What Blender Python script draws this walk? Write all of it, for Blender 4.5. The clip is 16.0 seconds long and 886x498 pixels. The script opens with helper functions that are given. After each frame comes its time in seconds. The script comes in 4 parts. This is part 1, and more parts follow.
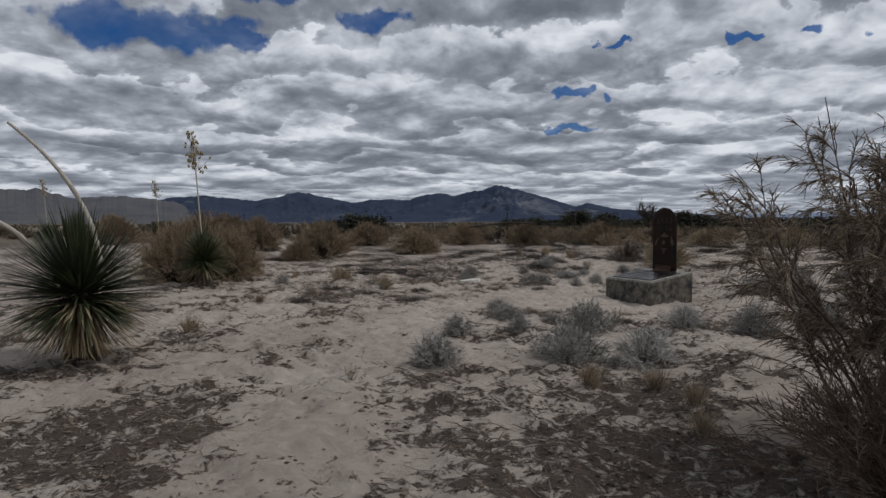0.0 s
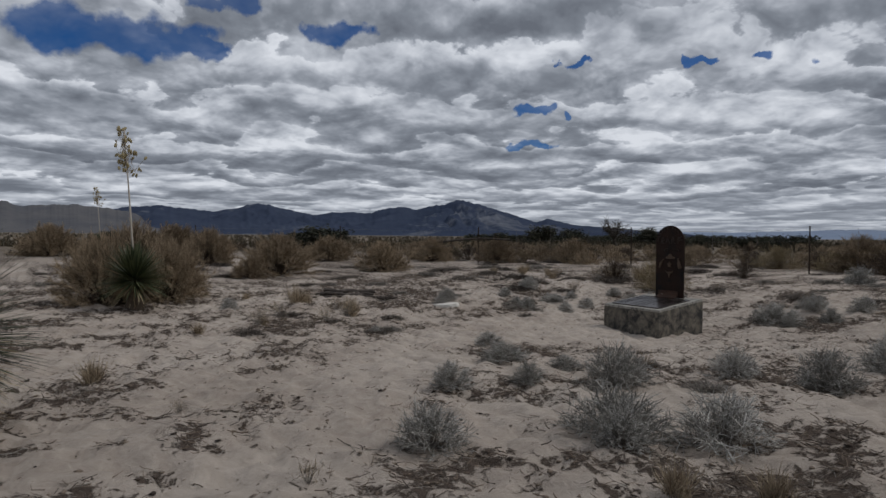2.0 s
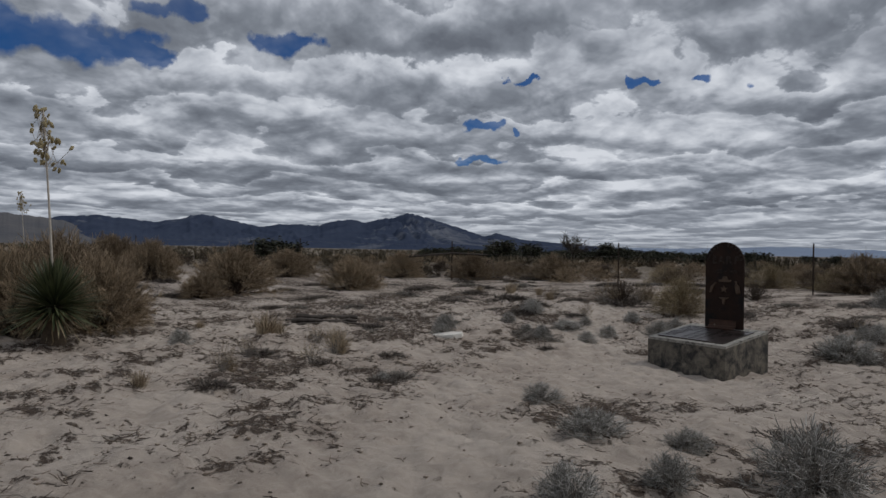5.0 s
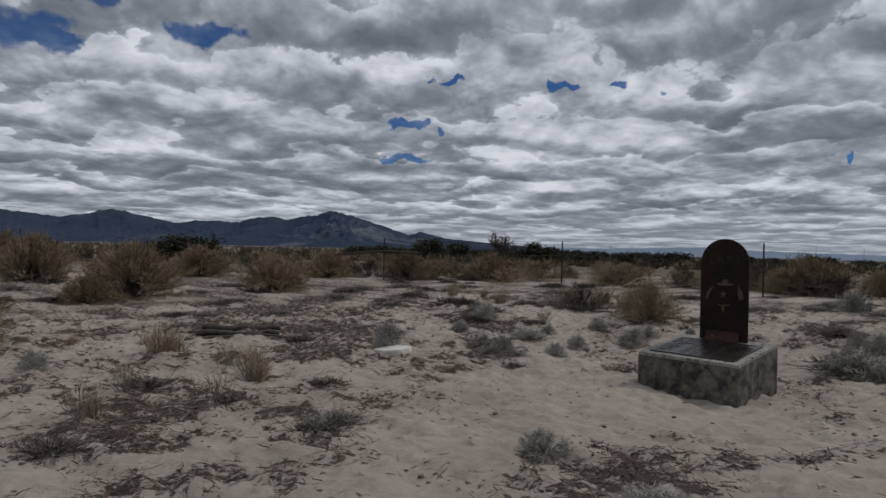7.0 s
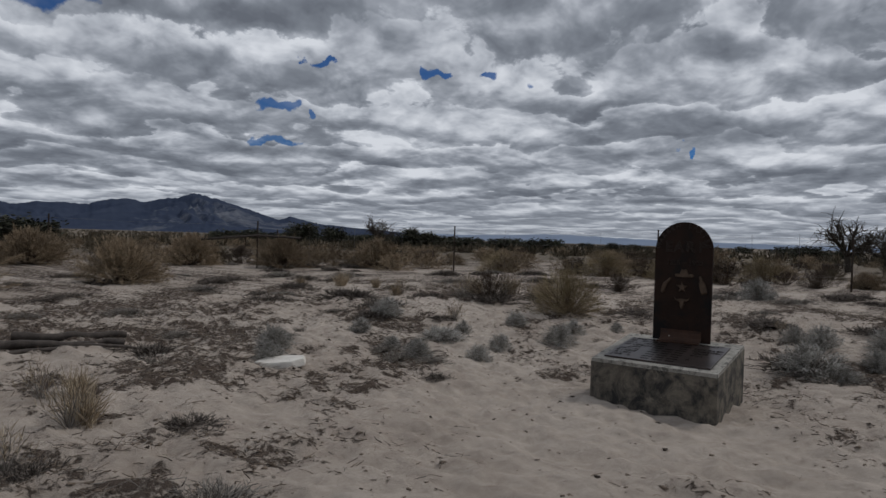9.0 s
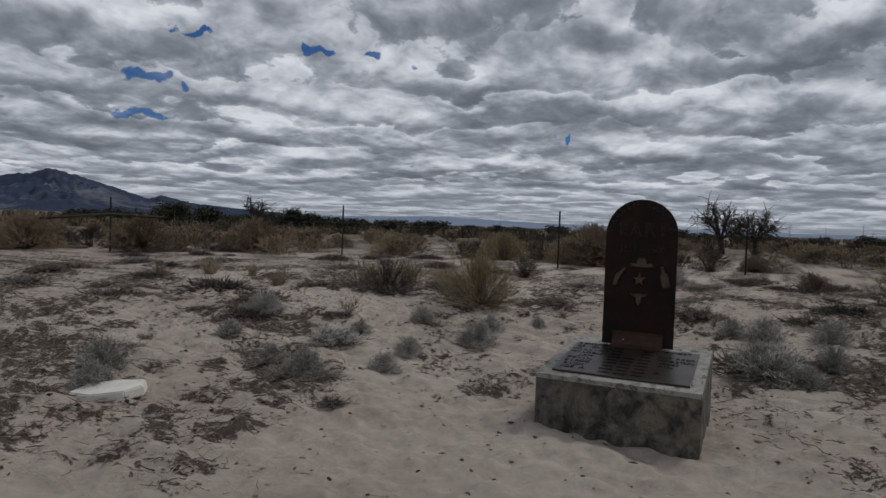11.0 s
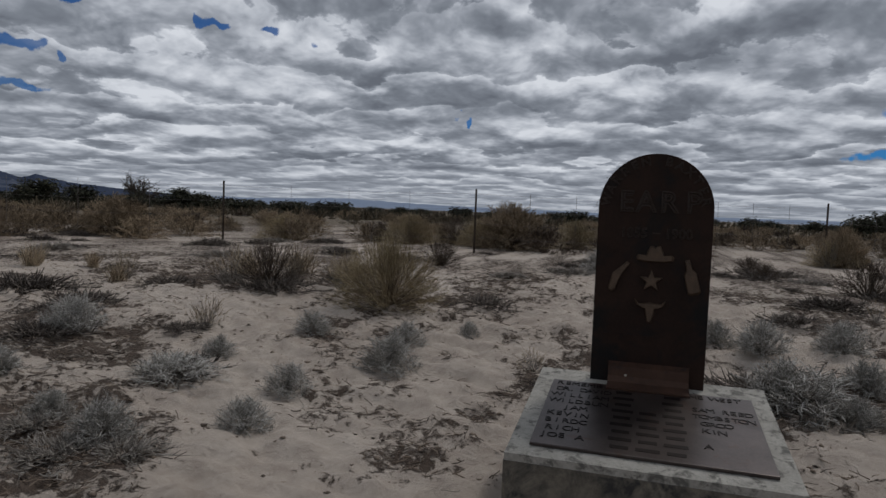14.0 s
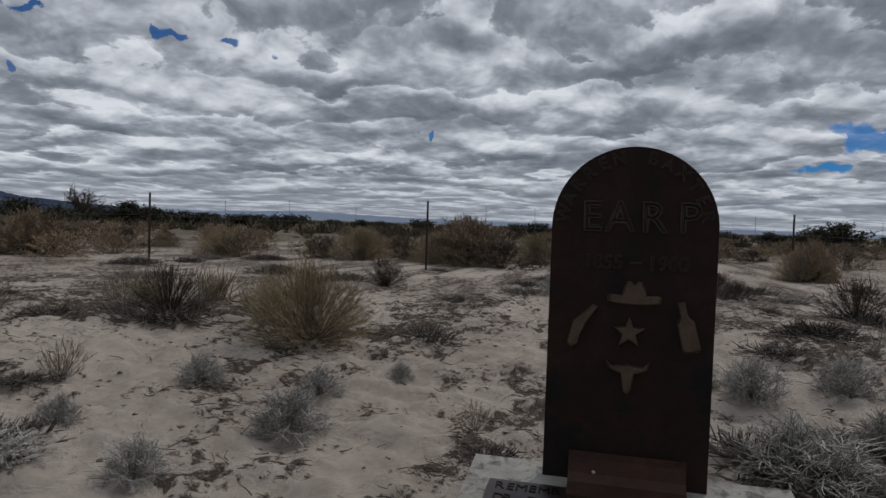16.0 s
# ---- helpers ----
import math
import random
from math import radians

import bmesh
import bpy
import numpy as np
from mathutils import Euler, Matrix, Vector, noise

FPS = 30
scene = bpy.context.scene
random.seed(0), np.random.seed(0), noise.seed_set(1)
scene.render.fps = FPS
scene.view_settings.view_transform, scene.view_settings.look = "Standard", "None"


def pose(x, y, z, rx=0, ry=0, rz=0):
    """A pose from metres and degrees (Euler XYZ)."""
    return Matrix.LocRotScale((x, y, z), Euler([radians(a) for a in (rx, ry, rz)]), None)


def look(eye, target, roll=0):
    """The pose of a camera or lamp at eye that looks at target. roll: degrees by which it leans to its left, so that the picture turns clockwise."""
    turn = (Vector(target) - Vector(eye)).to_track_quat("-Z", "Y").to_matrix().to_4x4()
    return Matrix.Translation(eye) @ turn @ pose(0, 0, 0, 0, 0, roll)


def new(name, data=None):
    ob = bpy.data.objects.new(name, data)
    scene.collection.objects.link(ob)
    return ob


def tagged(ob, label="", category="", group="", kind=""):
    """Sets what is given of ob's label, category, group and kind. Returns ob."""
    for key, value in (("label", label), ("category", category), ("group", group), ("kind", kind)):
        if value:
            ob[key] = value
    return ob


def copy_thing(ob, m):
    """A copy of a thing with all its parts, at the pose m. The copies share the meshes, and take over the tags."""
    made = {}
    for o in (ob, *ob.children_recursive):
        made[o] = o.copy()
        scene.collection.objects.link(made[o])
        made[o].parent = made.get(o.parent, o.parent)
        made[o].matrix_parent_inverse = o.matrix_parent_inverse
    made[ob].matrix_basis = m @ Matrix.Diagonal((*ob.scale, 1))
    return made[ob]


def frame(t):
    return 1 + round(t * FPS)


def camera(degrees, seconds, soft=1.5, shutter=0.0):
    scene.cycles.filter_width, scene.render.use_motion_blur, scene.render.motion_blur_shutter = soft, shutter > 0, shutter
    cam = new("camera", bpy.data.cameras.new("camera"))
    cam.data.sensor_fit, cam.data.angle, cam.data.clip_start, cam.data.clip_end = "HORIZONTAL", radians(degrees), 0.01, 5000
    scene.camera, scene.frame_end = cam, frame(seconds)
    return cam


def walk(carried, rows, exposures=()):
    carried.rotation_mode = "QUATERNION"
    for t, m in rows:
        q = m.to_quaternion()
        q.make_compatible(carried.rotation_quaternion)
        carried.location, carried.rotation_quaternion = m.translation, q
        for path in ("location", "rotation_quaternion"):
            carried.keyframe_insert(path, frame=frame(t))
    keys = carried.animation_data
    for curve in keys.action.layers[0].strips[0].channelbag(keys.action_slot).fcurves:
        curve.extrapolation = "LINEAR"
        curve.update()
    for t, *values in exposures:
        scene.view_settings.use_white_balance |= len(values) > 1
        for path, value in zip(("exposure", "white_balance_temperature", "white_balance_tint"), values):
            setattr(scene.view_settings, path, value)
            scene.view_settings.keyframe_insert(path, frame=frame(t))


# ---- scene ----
cam = camera(68.3, 16.0)
PATH = [
    (0, (8.742, -8.031, 1.366), (6.987, -7.077, 1.283), -0.3),
    (0.5, (8.433, -7.877, 1.358), (6.69, -6.899, 1.29), 0.1),
    (1, (8.03, -7.719, 1.389), (6.306, -6.707, 1.33), 0.1),
    (1.5, (7.669, -7.632, 1.403), (5.957, -6.598, 1.355), 0.3),
    (2, (7.258, -7.48, 1.402), (5.561, -6.423, 1.362), 0.5),
    (2.5, (6.862, -7.418, 1.405), (5.184, -6.33, 1.377), 0.7),
    (3, (6.553, -7.326, 1.404), (4.888, -6.218, 1.385), 1.0),
    (5.5, (4.756, -6.912, 1.433), (3.174, -5.688, 1.436), 1.0),
    (6, (4.35, -6.674, 1.439), (2.806, -5.403, 1.439), 1.1),
    (6.5, (3.985, -6.493, 1.417), (2.48, -5.176, 1.418), 1.3),
    (7, (3.636, -6.269, 1.393), (2.174, -4.904, 1.397), 1.4),
    (7.5, (3.278, -6.031, 1.405), (1.867, -4.613, 1.406), 1.5),
    (8, (2.969, -5.835, 1.416), (1.612, -4.366, 1.414), 1.7),
    (8.5, (2.623, -5.592, 1.408), (1.382, -4.024, 1.389), 1.7),
    (9, (2.257, -5.395, 1.364), (1.088, -3.773, 1.335), 1.7),
    (9.5, (2.013, -5.173, 1.341), (0.91, -3.505, 1.299), 1.7),
    (10, (1.756, -4.873, 1.351), (0.752, -3.145, 1.292), 1.7),
    (12.5, (0.739, -3.329, 1.319), (0.007, -1.47, 1.233), 2.1),
    (13, (0.578, -3.04, 1.297), (-0.099, -1.161, 1.194), 1.8),
    (13.5, (0.508, -2.741, 1.277), (-0.125, -0.847, 1.164), 1.9),
    (14, (0.467, -2.414, 1.283), (-0.117, -0.505, 1.166), 2.2),
    (14.5, (0.416, -2.105, 1.306), (-0.137, -0.186, 1.193), 2.2),
    (15, (0.449, -1.819, 1.318), (-0.077, 0.108, 1.218), 2.2),
    (15.5, (0.462, -1.541, 1.332), (-0.035, 0.394, 1.24), 2.0),
    (16, (0.422, -1.35, 1.32), (-0.055, 0.591, 1.244), 1.9),
]
walk(cam, [(t, look(eye, target, roll)) for t, eye, target, roll in PATH], [(0, 0.10), (6, -0.03), (12, -0.03), (16, 0.02)])

# ---- world, sun and sky ----
def math_node(nt, op, a, b=None, clamp=False):
    n = nt.nodes.new("ShaderNodeMath")
    n.operation, n.use_clamp = op, clamp
    for i, v in enumerate((a, b)):
        if v is None:
            continue
        if isinstance(v, (int, float)):
            n.inputs[i].default_value = v
        else:
            nt.links.new(v, n.inputs[i])
    return n.outputs[0]


def mix_col(nt, fac, a, b):
    n = nt.nodes.new("ShaderNodeMix")
    n.data_type = "RGBA"
    for i, v in ((0, fac), (6, a), (7, b)):
        if isinstance(v, (int, float)):
            n.inputs[i].default_value = v
        elif isinstance(v, tuple):
            n.inputs[i].default_value = (*v, 1)
        else:
            nt.links.new(v, n.inputs[i])
    return n.outputs[2]


def vec_node(nt, op, a, b=None):
    n = nt.nodes.new("ShaderNodeVectorMath")
    n.operation = op
    for i, v in enumerate((a, b)):
        if v is None:
            continue
        if isinstance(v, tuple):
            n.inputs[i].default_value = v
        else:
            nt.links.new(v, n.inputs[i])
    return n.outputs[1] if op in ("LENGTH", "DISTANCE") else n.outputs[0]


def noise_node(nt, vec, scale, detail=4.0, rough=0.55, warp=0.0, dims="3D"):
    n = nt.nodes.new("ShaderNodeTexNoise")
    n.noise_dimensions = dims
    n.inputs["Scale"].default_value, n.inputs["Detail"].default_value = scale, detail
    n.inputs["Roughness"].default_value, n.inputs["Distortion"].default_value = rough, warp
    if vec is not None:
        nt.links.new(vec, n.inputs["Vector"])
    return n.outputs[0]


def ramp_node(nt, fac, *stops):
    n = nt.nodes.new("ShaderNodeValToRGB")
    while len(n.color_ramp.elements) < len(stops):
        n.color_ramp.elements.new(0.5)
    for e, (at, c) in zip(n.color_ramp.elements, stops):
        e.position, e.color = at, (*c, 1) if isinstance(c, tuple) else (c, c, c, 1)
    nt.links.new(fac, n.inputs[0])
    return n.outputs[0]


SUN_AZ, SUN_EL = 62.0, 52.0     # degrees from +x towards +y, and above the horizon
world = bpy.data.worlds.new("desert_sky")
scene.world = world
world.use_nodes = True
wt = world.node_tree
wt.nodes.clear()
sky = wt.nodes.new("ShaderNodeTexSky")
sky.sky_type, sky.sun_disc = "NISHITA", False
sky.sun_elevation, sky.sun_rotation = radians(SUN_EL), radians(90 - SUN_AZ)
sky.altitude, sky.air_density, sky.dust_density = 1200, 1.0, 0.4
coord = wt.nodes.new("ShaderNodeTexCoord").outputs["Generated"]
split = wt.nodes.new("ShaderNodeSeparateXYZ")
wt.links.new(coord, split.inputs[0])
up = math_node(wt, "MAXIMUM", split.outputs[2], 0.0)
lift = math_node(wt, "ADD", up, 0.03)
flat = vec_node(wt, "MULTIPLY", coord, (1.0, 1.0, 0.0))
level = vec_node(wt, "LENGTH", flat)
# the place on a cloud deck overhead, drawn in towards the horizon so that the heaps keep some height
pull = math_node(wt, "DIVIDE", math_node(wt, "POWER", math_node(wt, "DIVIDE", level, lift), 0.46), level)
deck_n = wt.nodes.new("ShaderNodeVectorMath")
deck_n.operation = "SCALE"
wt.links.new(flat, deck_n.inputs[0])
wt.links.new(pull, deck_n.inputs["Scale"])
deck = deck_n.outputs[0]
warp_n = wt.nodes.new("ShaderNodeTexNoise")
warp_n.inputs["Scale"].default_value, warp_n.inputs["Detail"].default_value = 4.0, 2
wt.links.new(deck, warp_n.inputs["Vector"])
warped = vec_node(wt, "ADD", deck, vec_node(wt, "MULTIPLY", warp_n.outputs[1], (0.10, 0.10, 0.0)))
higher = vec_node(wt, "MULTIPLY", warped, (0.950, 0.950, 1.0))


def heaps(at):
    """Rounded heaps of cumulus: soft cells, each budded with smaller ones."""
    out = None
    for size, weight, soft in ((2.6, 0.60, 0.75), (6.2, 0.36, 0.5), (14.0, 0.20, 0.4), (33.0, 0.10, 0.3), (70.0, 0.045, 0.3)):
        cells = wt.nodes.new("ShaderNodeTexVoronoi")
        cells.feature = "SMOOTH_F1"
        cells.inputs["Scale"].default_value, cells.inputs["Detail"].default_value, cells.inputs["Smoothness"].default_value = size, 0.0, soft
        wt.links.new(at, cells.inputs["Vector"])
        bud = math_node(wt, "MULTIPLY", math_node(wt, "SUBTRACT", 1.0, cells.outputs["Distance"]), weight)
        out = bud if out is None else math_node(wt, "ADD", out, bud)
    return math_node(wt, "ADD", out, math_node(wt, "MULTIPLY", noise_node(wt, at, 5.0, 5, 0.55), 0.25))


def turn_part(a, b):
    """The view's share along a level direction."""
    n = wt.nodes.new("ShaderNodeVectorMath")
    n.operation = "DOT_PRODUCT"
    wt.links.new(coord, n.inputs[0])
    n.inputs[1].default_value = (a, b, 0.0)
    return n.outputs["Value"]


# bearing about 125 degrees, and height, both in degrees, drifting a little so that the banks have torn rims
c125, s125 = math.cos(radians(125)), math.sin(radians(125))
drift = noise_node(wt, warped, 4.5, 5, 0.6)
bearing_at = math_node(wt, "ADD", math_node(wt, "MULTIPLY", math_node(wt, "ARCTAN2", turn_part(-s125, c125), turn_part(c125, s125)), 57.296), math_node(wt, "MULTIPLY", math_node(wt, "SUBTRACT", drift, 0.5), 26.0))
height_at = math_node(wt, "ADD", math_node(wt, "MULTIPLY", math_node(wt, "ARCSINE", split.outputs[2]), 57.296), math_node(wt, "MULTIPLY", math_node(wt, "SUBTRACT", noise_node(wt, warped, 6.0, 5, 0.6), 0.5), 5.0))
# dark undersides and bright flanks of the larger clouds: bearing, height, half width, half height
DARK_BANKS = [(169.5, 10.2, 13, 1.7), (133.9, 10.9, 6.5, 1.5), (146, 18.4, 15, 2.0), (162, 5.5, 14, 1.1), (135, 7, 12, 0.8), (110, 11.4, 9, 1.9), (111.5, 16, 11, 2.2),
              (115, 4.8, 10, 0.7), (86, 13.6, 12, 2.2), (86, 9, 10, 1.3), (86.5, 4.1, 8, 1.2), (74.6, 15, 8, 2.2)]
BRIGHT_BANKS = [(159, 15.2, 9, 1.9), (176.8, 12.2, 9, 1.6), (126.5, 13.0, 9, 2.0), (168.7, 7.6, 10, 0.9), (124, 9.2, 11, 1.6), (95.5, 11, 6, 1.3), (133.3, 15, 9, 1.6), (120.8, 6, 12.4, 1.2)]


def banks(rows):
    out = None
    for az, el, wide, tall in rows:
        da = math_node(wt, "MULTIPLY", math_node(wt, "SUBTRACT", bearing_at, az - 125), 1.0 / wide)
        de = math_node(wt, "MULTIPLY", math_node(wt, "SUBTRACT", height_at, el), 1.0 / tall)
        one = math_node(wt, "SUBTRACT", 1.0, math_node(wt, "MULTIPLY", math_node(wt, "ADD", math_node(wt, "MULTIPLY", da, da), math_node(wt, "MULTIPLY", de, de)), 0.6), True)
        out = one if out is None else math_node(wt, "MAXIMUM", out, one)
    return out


big, big_up = heaps(warped), heaps(higher)
broad = noise_node(wt, warped, 1.3, 3, 0.5)
# rows of heaps one behind another: each rises from a dark flat base to a bright lumpy rim
lumps = wt.nodes.new("ShaderNodeTexVoronoi")
lumps.feature = "SMOOTH_F1"
lumps.inputs["Scale"].default_value, lumps.inputs["Detail"].default_value, lumps.inputs["Smoothness"].default_value, lumps.inputs["Roughness"].default_value = 8.5, 4.0, 0.3, 0.6
lumps.normalize = True
wt.links.new(warped, lumps.inputs["Vector"])
away = vec_node(wt, "LENGTH", deck)
swell = math_node(wt, "ADD", math_node(wt, "MULTIPLY", noise_node(wt, warped, 2.1, 3, 0.5), 4.0), math_node(wt, "MULTIPLY", lumps.outputs["Distance"], 1.35))
row = math_node(wt, "FRACT", math_node(wt, "SUBTRACT", math_node(wt, "ADD", swell, 20.0), math_node(wt, "MULTIPLY", away, 3.3)))
tiers = ramp_node(wt, row, (0.0, 0.42), (0.16, 0.25), (0.42, 0.40), (0.72, 0.66), (0.93, 0.82), (1.0, 0.42))
firm = ramp_node(wt, noise_node(wt, warped, 3.3, 2, 0.5), (0.36, 0.30), (0.62, 1.0))
tiers = math_node(wt, "ADD", math_node(wt, "MULTIPLY", math_node(wt, "SUBTRACT", tiers, 0.52), firm), 0.525)
# lit tops against shaded undersides; thick banks are dark below
relief = math_node(wt, "MULTIPLY", math_node(wt, "SUBTRACT", big, big_up), 1.0)
body = math_node(wt, "MULTIPLY", math_node(wt, "SUBTRACT", big, 0.95), 0.22)
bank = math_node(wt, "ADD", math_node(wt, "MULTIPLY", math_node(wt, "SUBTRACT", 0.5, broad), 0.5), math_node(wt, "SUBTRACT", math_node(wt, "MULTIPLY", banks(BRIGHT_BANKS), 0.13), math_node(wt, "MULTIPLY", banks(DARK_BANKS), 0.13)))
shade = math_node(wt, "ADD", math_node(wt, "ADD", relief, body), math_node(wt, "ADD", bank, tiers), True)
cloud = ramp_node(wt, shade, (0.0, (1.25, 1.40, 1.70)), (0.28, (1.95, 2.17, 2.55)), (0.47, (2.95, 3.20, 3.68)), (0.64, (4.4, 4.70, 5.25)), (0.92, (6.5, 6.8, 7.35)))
# gaps of blue: bearing, height above the horizon, half width and half height, in degrees
GAPS = [(178, 15.2, 4.2, 1.7), (173, 15.4, 3.6, 1.7), (169.5, 14.8, 2.0, 0.9), (166, 18.4, 2.6, 0.9), (157, 17.0, 2.4, 0.9), (140.7, 10.8, 1.1, 0.5), (137.3, 10.05, 0.6, 0.35),
        (141, 7.85, 1.3, 0.28), (121.6, 13.85, 1.4, 0.4), (106, 7.83, 0.6, 0.4), (71, 7.1, 1.5, 1.1), (74.8, 5.2, 1.4, 0.45), (127.2, 14.3, 0.7, 0.35), (137.5, 14.8, 0.9, 0.35), (180, 19, 6, 1.3)]
rag = wt.nodes.new("ShaderNodeTexNoise")
rag.inputs["Scale"].default_value, rag.inputs["Detail"].default_value = 17.0, 6
wt.links.new(coord, rag.inputs["Vector"])
ragged = vec_node(wt, "ADD", coord, vec_node(wt, "MULTIPLY", vec_node(wt, "SUBTRACT", rag.outputs[1], (0.5, 0.5, 0.5)), (0.20, 0.20, 0.06)))
gap = None
for az, el, wide, tall in GAPS:
    ca, sa, ce, se = math.cos(radians(az)), math.sin(radians(az)), math.cos(radians(el)), math.sin(radians(el))
    off = vec_node(wt, "SUBTRACT", ragged, (ca * ce, sa * ce, se))
    reach = []
    for axis_v, half in (((-sa, ca, 0.0), wide), ((-ca * se, -sa * se, ce), tall)):
        dot = wt.nodes.new("ShaderNodeVectorMath")
        dot.operation = "DOT_PRODUCT"
        wt.links.new(off, dot.inputs[0])
        dot.inputs[1].default_value = tuple(c / radians(half) for c in axis_v)
        reach.append(math_node(wt, "POWER", math_node(wt, "ABSOLUTE", dot.outputs["Value"]), 2.0))
    front = wt.nodes.new("ShaderNodeVectorMath")
    front.operation = "DOT_PRODUCT"
    wt.links.new(coord, front.inputs[0])
    front.inputs[1].default_value = (ca, sa, 0.0)
    one = math_node(wt, "MULTIPLY", math_node(wt, "SUBTRACT", 1.7, math_node(wt, "ADD", reach[0], reach[1]), True), math_node(wt, "GREATER_THAN", front.outputs["Value"], 0.0))
    gap = one if gap is None else math_node(wt, "MAXIMUM", gap, one)
gap = math_node(wt, "MULTIPLY", math_node(wt, "SUBTRACT", gap, math_node(wt, "MULTIPLY", big, 0.46)), 1.3, True)
whole = mix_col(wt, gap, cloud, vec_node(wt, "MULTIPLY", sky.outputs[0], (0.06, 0.22, 0.44)))
haze = ramp_node(wt, split.outputs[2], (0.0, 0.55), (0.07, 0.0))
whole = mix_col(wt, haze, whole, (2.9, 3.2, 3.7))
back = wt.nodes.new("ShaderNodeBackground")
back.inputs[1].default_value = 0.1
wt.links.new(whole, back.inputs[0])
wt.links.new(back.outputs[0], wt.nodes.new("ShaderNodeOutputWorld").inputs[0])

sun = new("sun", bpy.data.lights.new("sun", "SUN"))
sun.data.energy, sun.data.angle, sun.data.color = 1.1, radians(9), (1.0, 0.97, 0.93)
sun.matrix_world = look((0, 0, 60), (-math.cos(radians(SUN_AZ)) * math.cos(radians(SUN_EL)), -math.sin(radians(SUN_AZ)) * math.cos(radians(SUN_EL)), 60 - math.sin(radians(SUN_EL))))


# ---- materials ----
def material(name, dark, light, scale=8.0, rough=0.85, bump=0.2, metal=0.0, fine=9.0, island=0.0, stain=None, gloss=0.3, depth=0.01, streak=1.0):
    """Two colours mixed by coarse and fine noise at real size; island varies each loose piece; stain adds a third colour in patches."""
    m = bpy.data.materials.new(name)
    m.use_nodes = True
    nt = m.node_tree
    bsdf = nt.nodes["Principled BSDF"]
    at = nt.nodes.new("ShaderNodeTexCoord").outputs["Object"]
    coarse = noise_node(nt, at, scale, 5, 0.6, 0.3)
    grain = noise_node(nt, at, scale * fine, 4, 0.65)
    f = math_node(nt, "ADD", math_node(nt, "MULTIPLY", coarse, 0.65), math_node(nt, "MULTIPLY", grain, 0.35))
    if island:
        piece = nt.nodes.new("ShaderNodeNewGeometry").outputs["Random Per Island"]
        f = math_node(nt, "ADD", f, math_node(nt, "MULTIPLY", math_node(nt, "SUBTRACT", piece, 0.5), island))
        whole_one = nt.nodes.new("ShaderNodeObjectInfo").outputs["Random"]
        f = math_node(nt, "ADD", f, math_node(nt, "MULTIPLY", math_node(nt, "SUBTRACT", whole_one, 0.5), island * 0.5))
    col = ramp_node(nt, f, (0.3, dark), (0.72, light))
    if stain:
        spots = ramp_node(nt, noise_node(nt, vec_node(nt, "MULTIPLY", at, (1.0, 1.0, streak)), stain[1], 6, 0.7, 0.5), (stain[2], 0.0), (stain[2] + (0.12 if streak == 1.0 else 0.2), 1.0))
        col = mix_col(nt, spots, col, stain[0])
    nt.links.new(col, bsdf.inputs["Base Color"])
    bsdf.inputs["Roughness"].default_value, bsdf.inputs["Metallic"].default_value = rough, metal
    bsdf.inputs["Specular IOR Level"].default_value = gloss
    if bump:
        b = nt.nodes.new("ShaderNodeBump")
        b.inputs["Strength"].default_value, b.inputs["Distance"].default_value = bump, depth
        nt.links.new(f, b.inputs["Height"])
        nt.links.new(b.outputs[0], bsdf.inputs["Normal"])
    return m


def sand_material():
    m = bpy.data.materials.new("sand")
    m.use_nodes = True
    nt = m.node_tree
    bsdf = nt.nodes["Principled BSDF"]
    at = nt.nodes.new("ShaderNodeTexCoord").outputs["Object"]
    broad = noise_node(nt, at, 0.6, 4, 0.6)
    mid = noise_node(nt, at, 9.0, 5, 0.65, 0.4)
    grain = noise_node(nt, at, 260.0, 3, 0.7)
    f = math_node(nt, "ADD", math_node(nt, "MULTIPLY", broad, 0.4), math_node(nt, "ADD", math_node(nt, "MULTIPLY", mid, 0.4), math_node(nt, "MULTIPLY", grain, 0.2)))
    col = ramp_node(nt, f, (0.34, (0.295, 0.243, 0.202)), (0.5, (0.435, 0.372, 0.318)), (0.64, (0.535, 0.468, 0.405)))
    litter = nt.nodes.new("ShaderNodeVertexColor")
    litter.layer_name = "litter"
    broken = noise_node(nt, vec_node(nt, "MULTIPLY", at, (1.0, 1.0, 0.3)), 12.0, 9, 0.74, 0.35)
    torn = math_node(nt, "MULTIPLY", math_node(nt, "SUBTRACT", math_node(nt, "ADD", litter.outputs[0], math_node(nt, "MULTIPLY", broken, 3.4)), 2.16), 4.5, True)
    crumbs = ramp_node(nt, grain, (0.35, (0.038, 0.027, 0.021)), (0.65, (0.115, 0.084, 0.066)))
    col = mix_col(nt, math_node(nt, "MULTIPLY", torn, 0.93), col, crumbs)
    far_soil = nt.nodes.new("ShaderNodeVertexColor")
    far_soil.layer_name = "scrub"
    scrub = ramp_node(nt, mid, (0.3, (0.06, 0.05, 0.036)), (0.7, (0.19, 0.152, 0.108)))
    col = mix_col(nt, far_soil.outputs[0], col, scrub)
    nt.links.new(col, bsdf.inputs["Base Color"])
    bsdf.inputs["Roughness"].default_value, bsdf.inputs["Specular IOR Level"].default_value = 0.95, 0.12
    b = nt.nodes.new("ShaderNodeBump")
    b.inputs["Strength"].default_value, b.inputs["Distance"].default_value = 1.0, 0.03
    nt.links.new(math_node(nt, "ADD", mid, math_node(nt, "ADD", math_node(nt, "MULTIPLY", grain, 0.25), math_node(nt, "MULTIPLY", torn, 0.4))), b.inputs["Height"])
    nt.links.new(b.outputs[0], bsdf.inputs["Normal"])
    return m


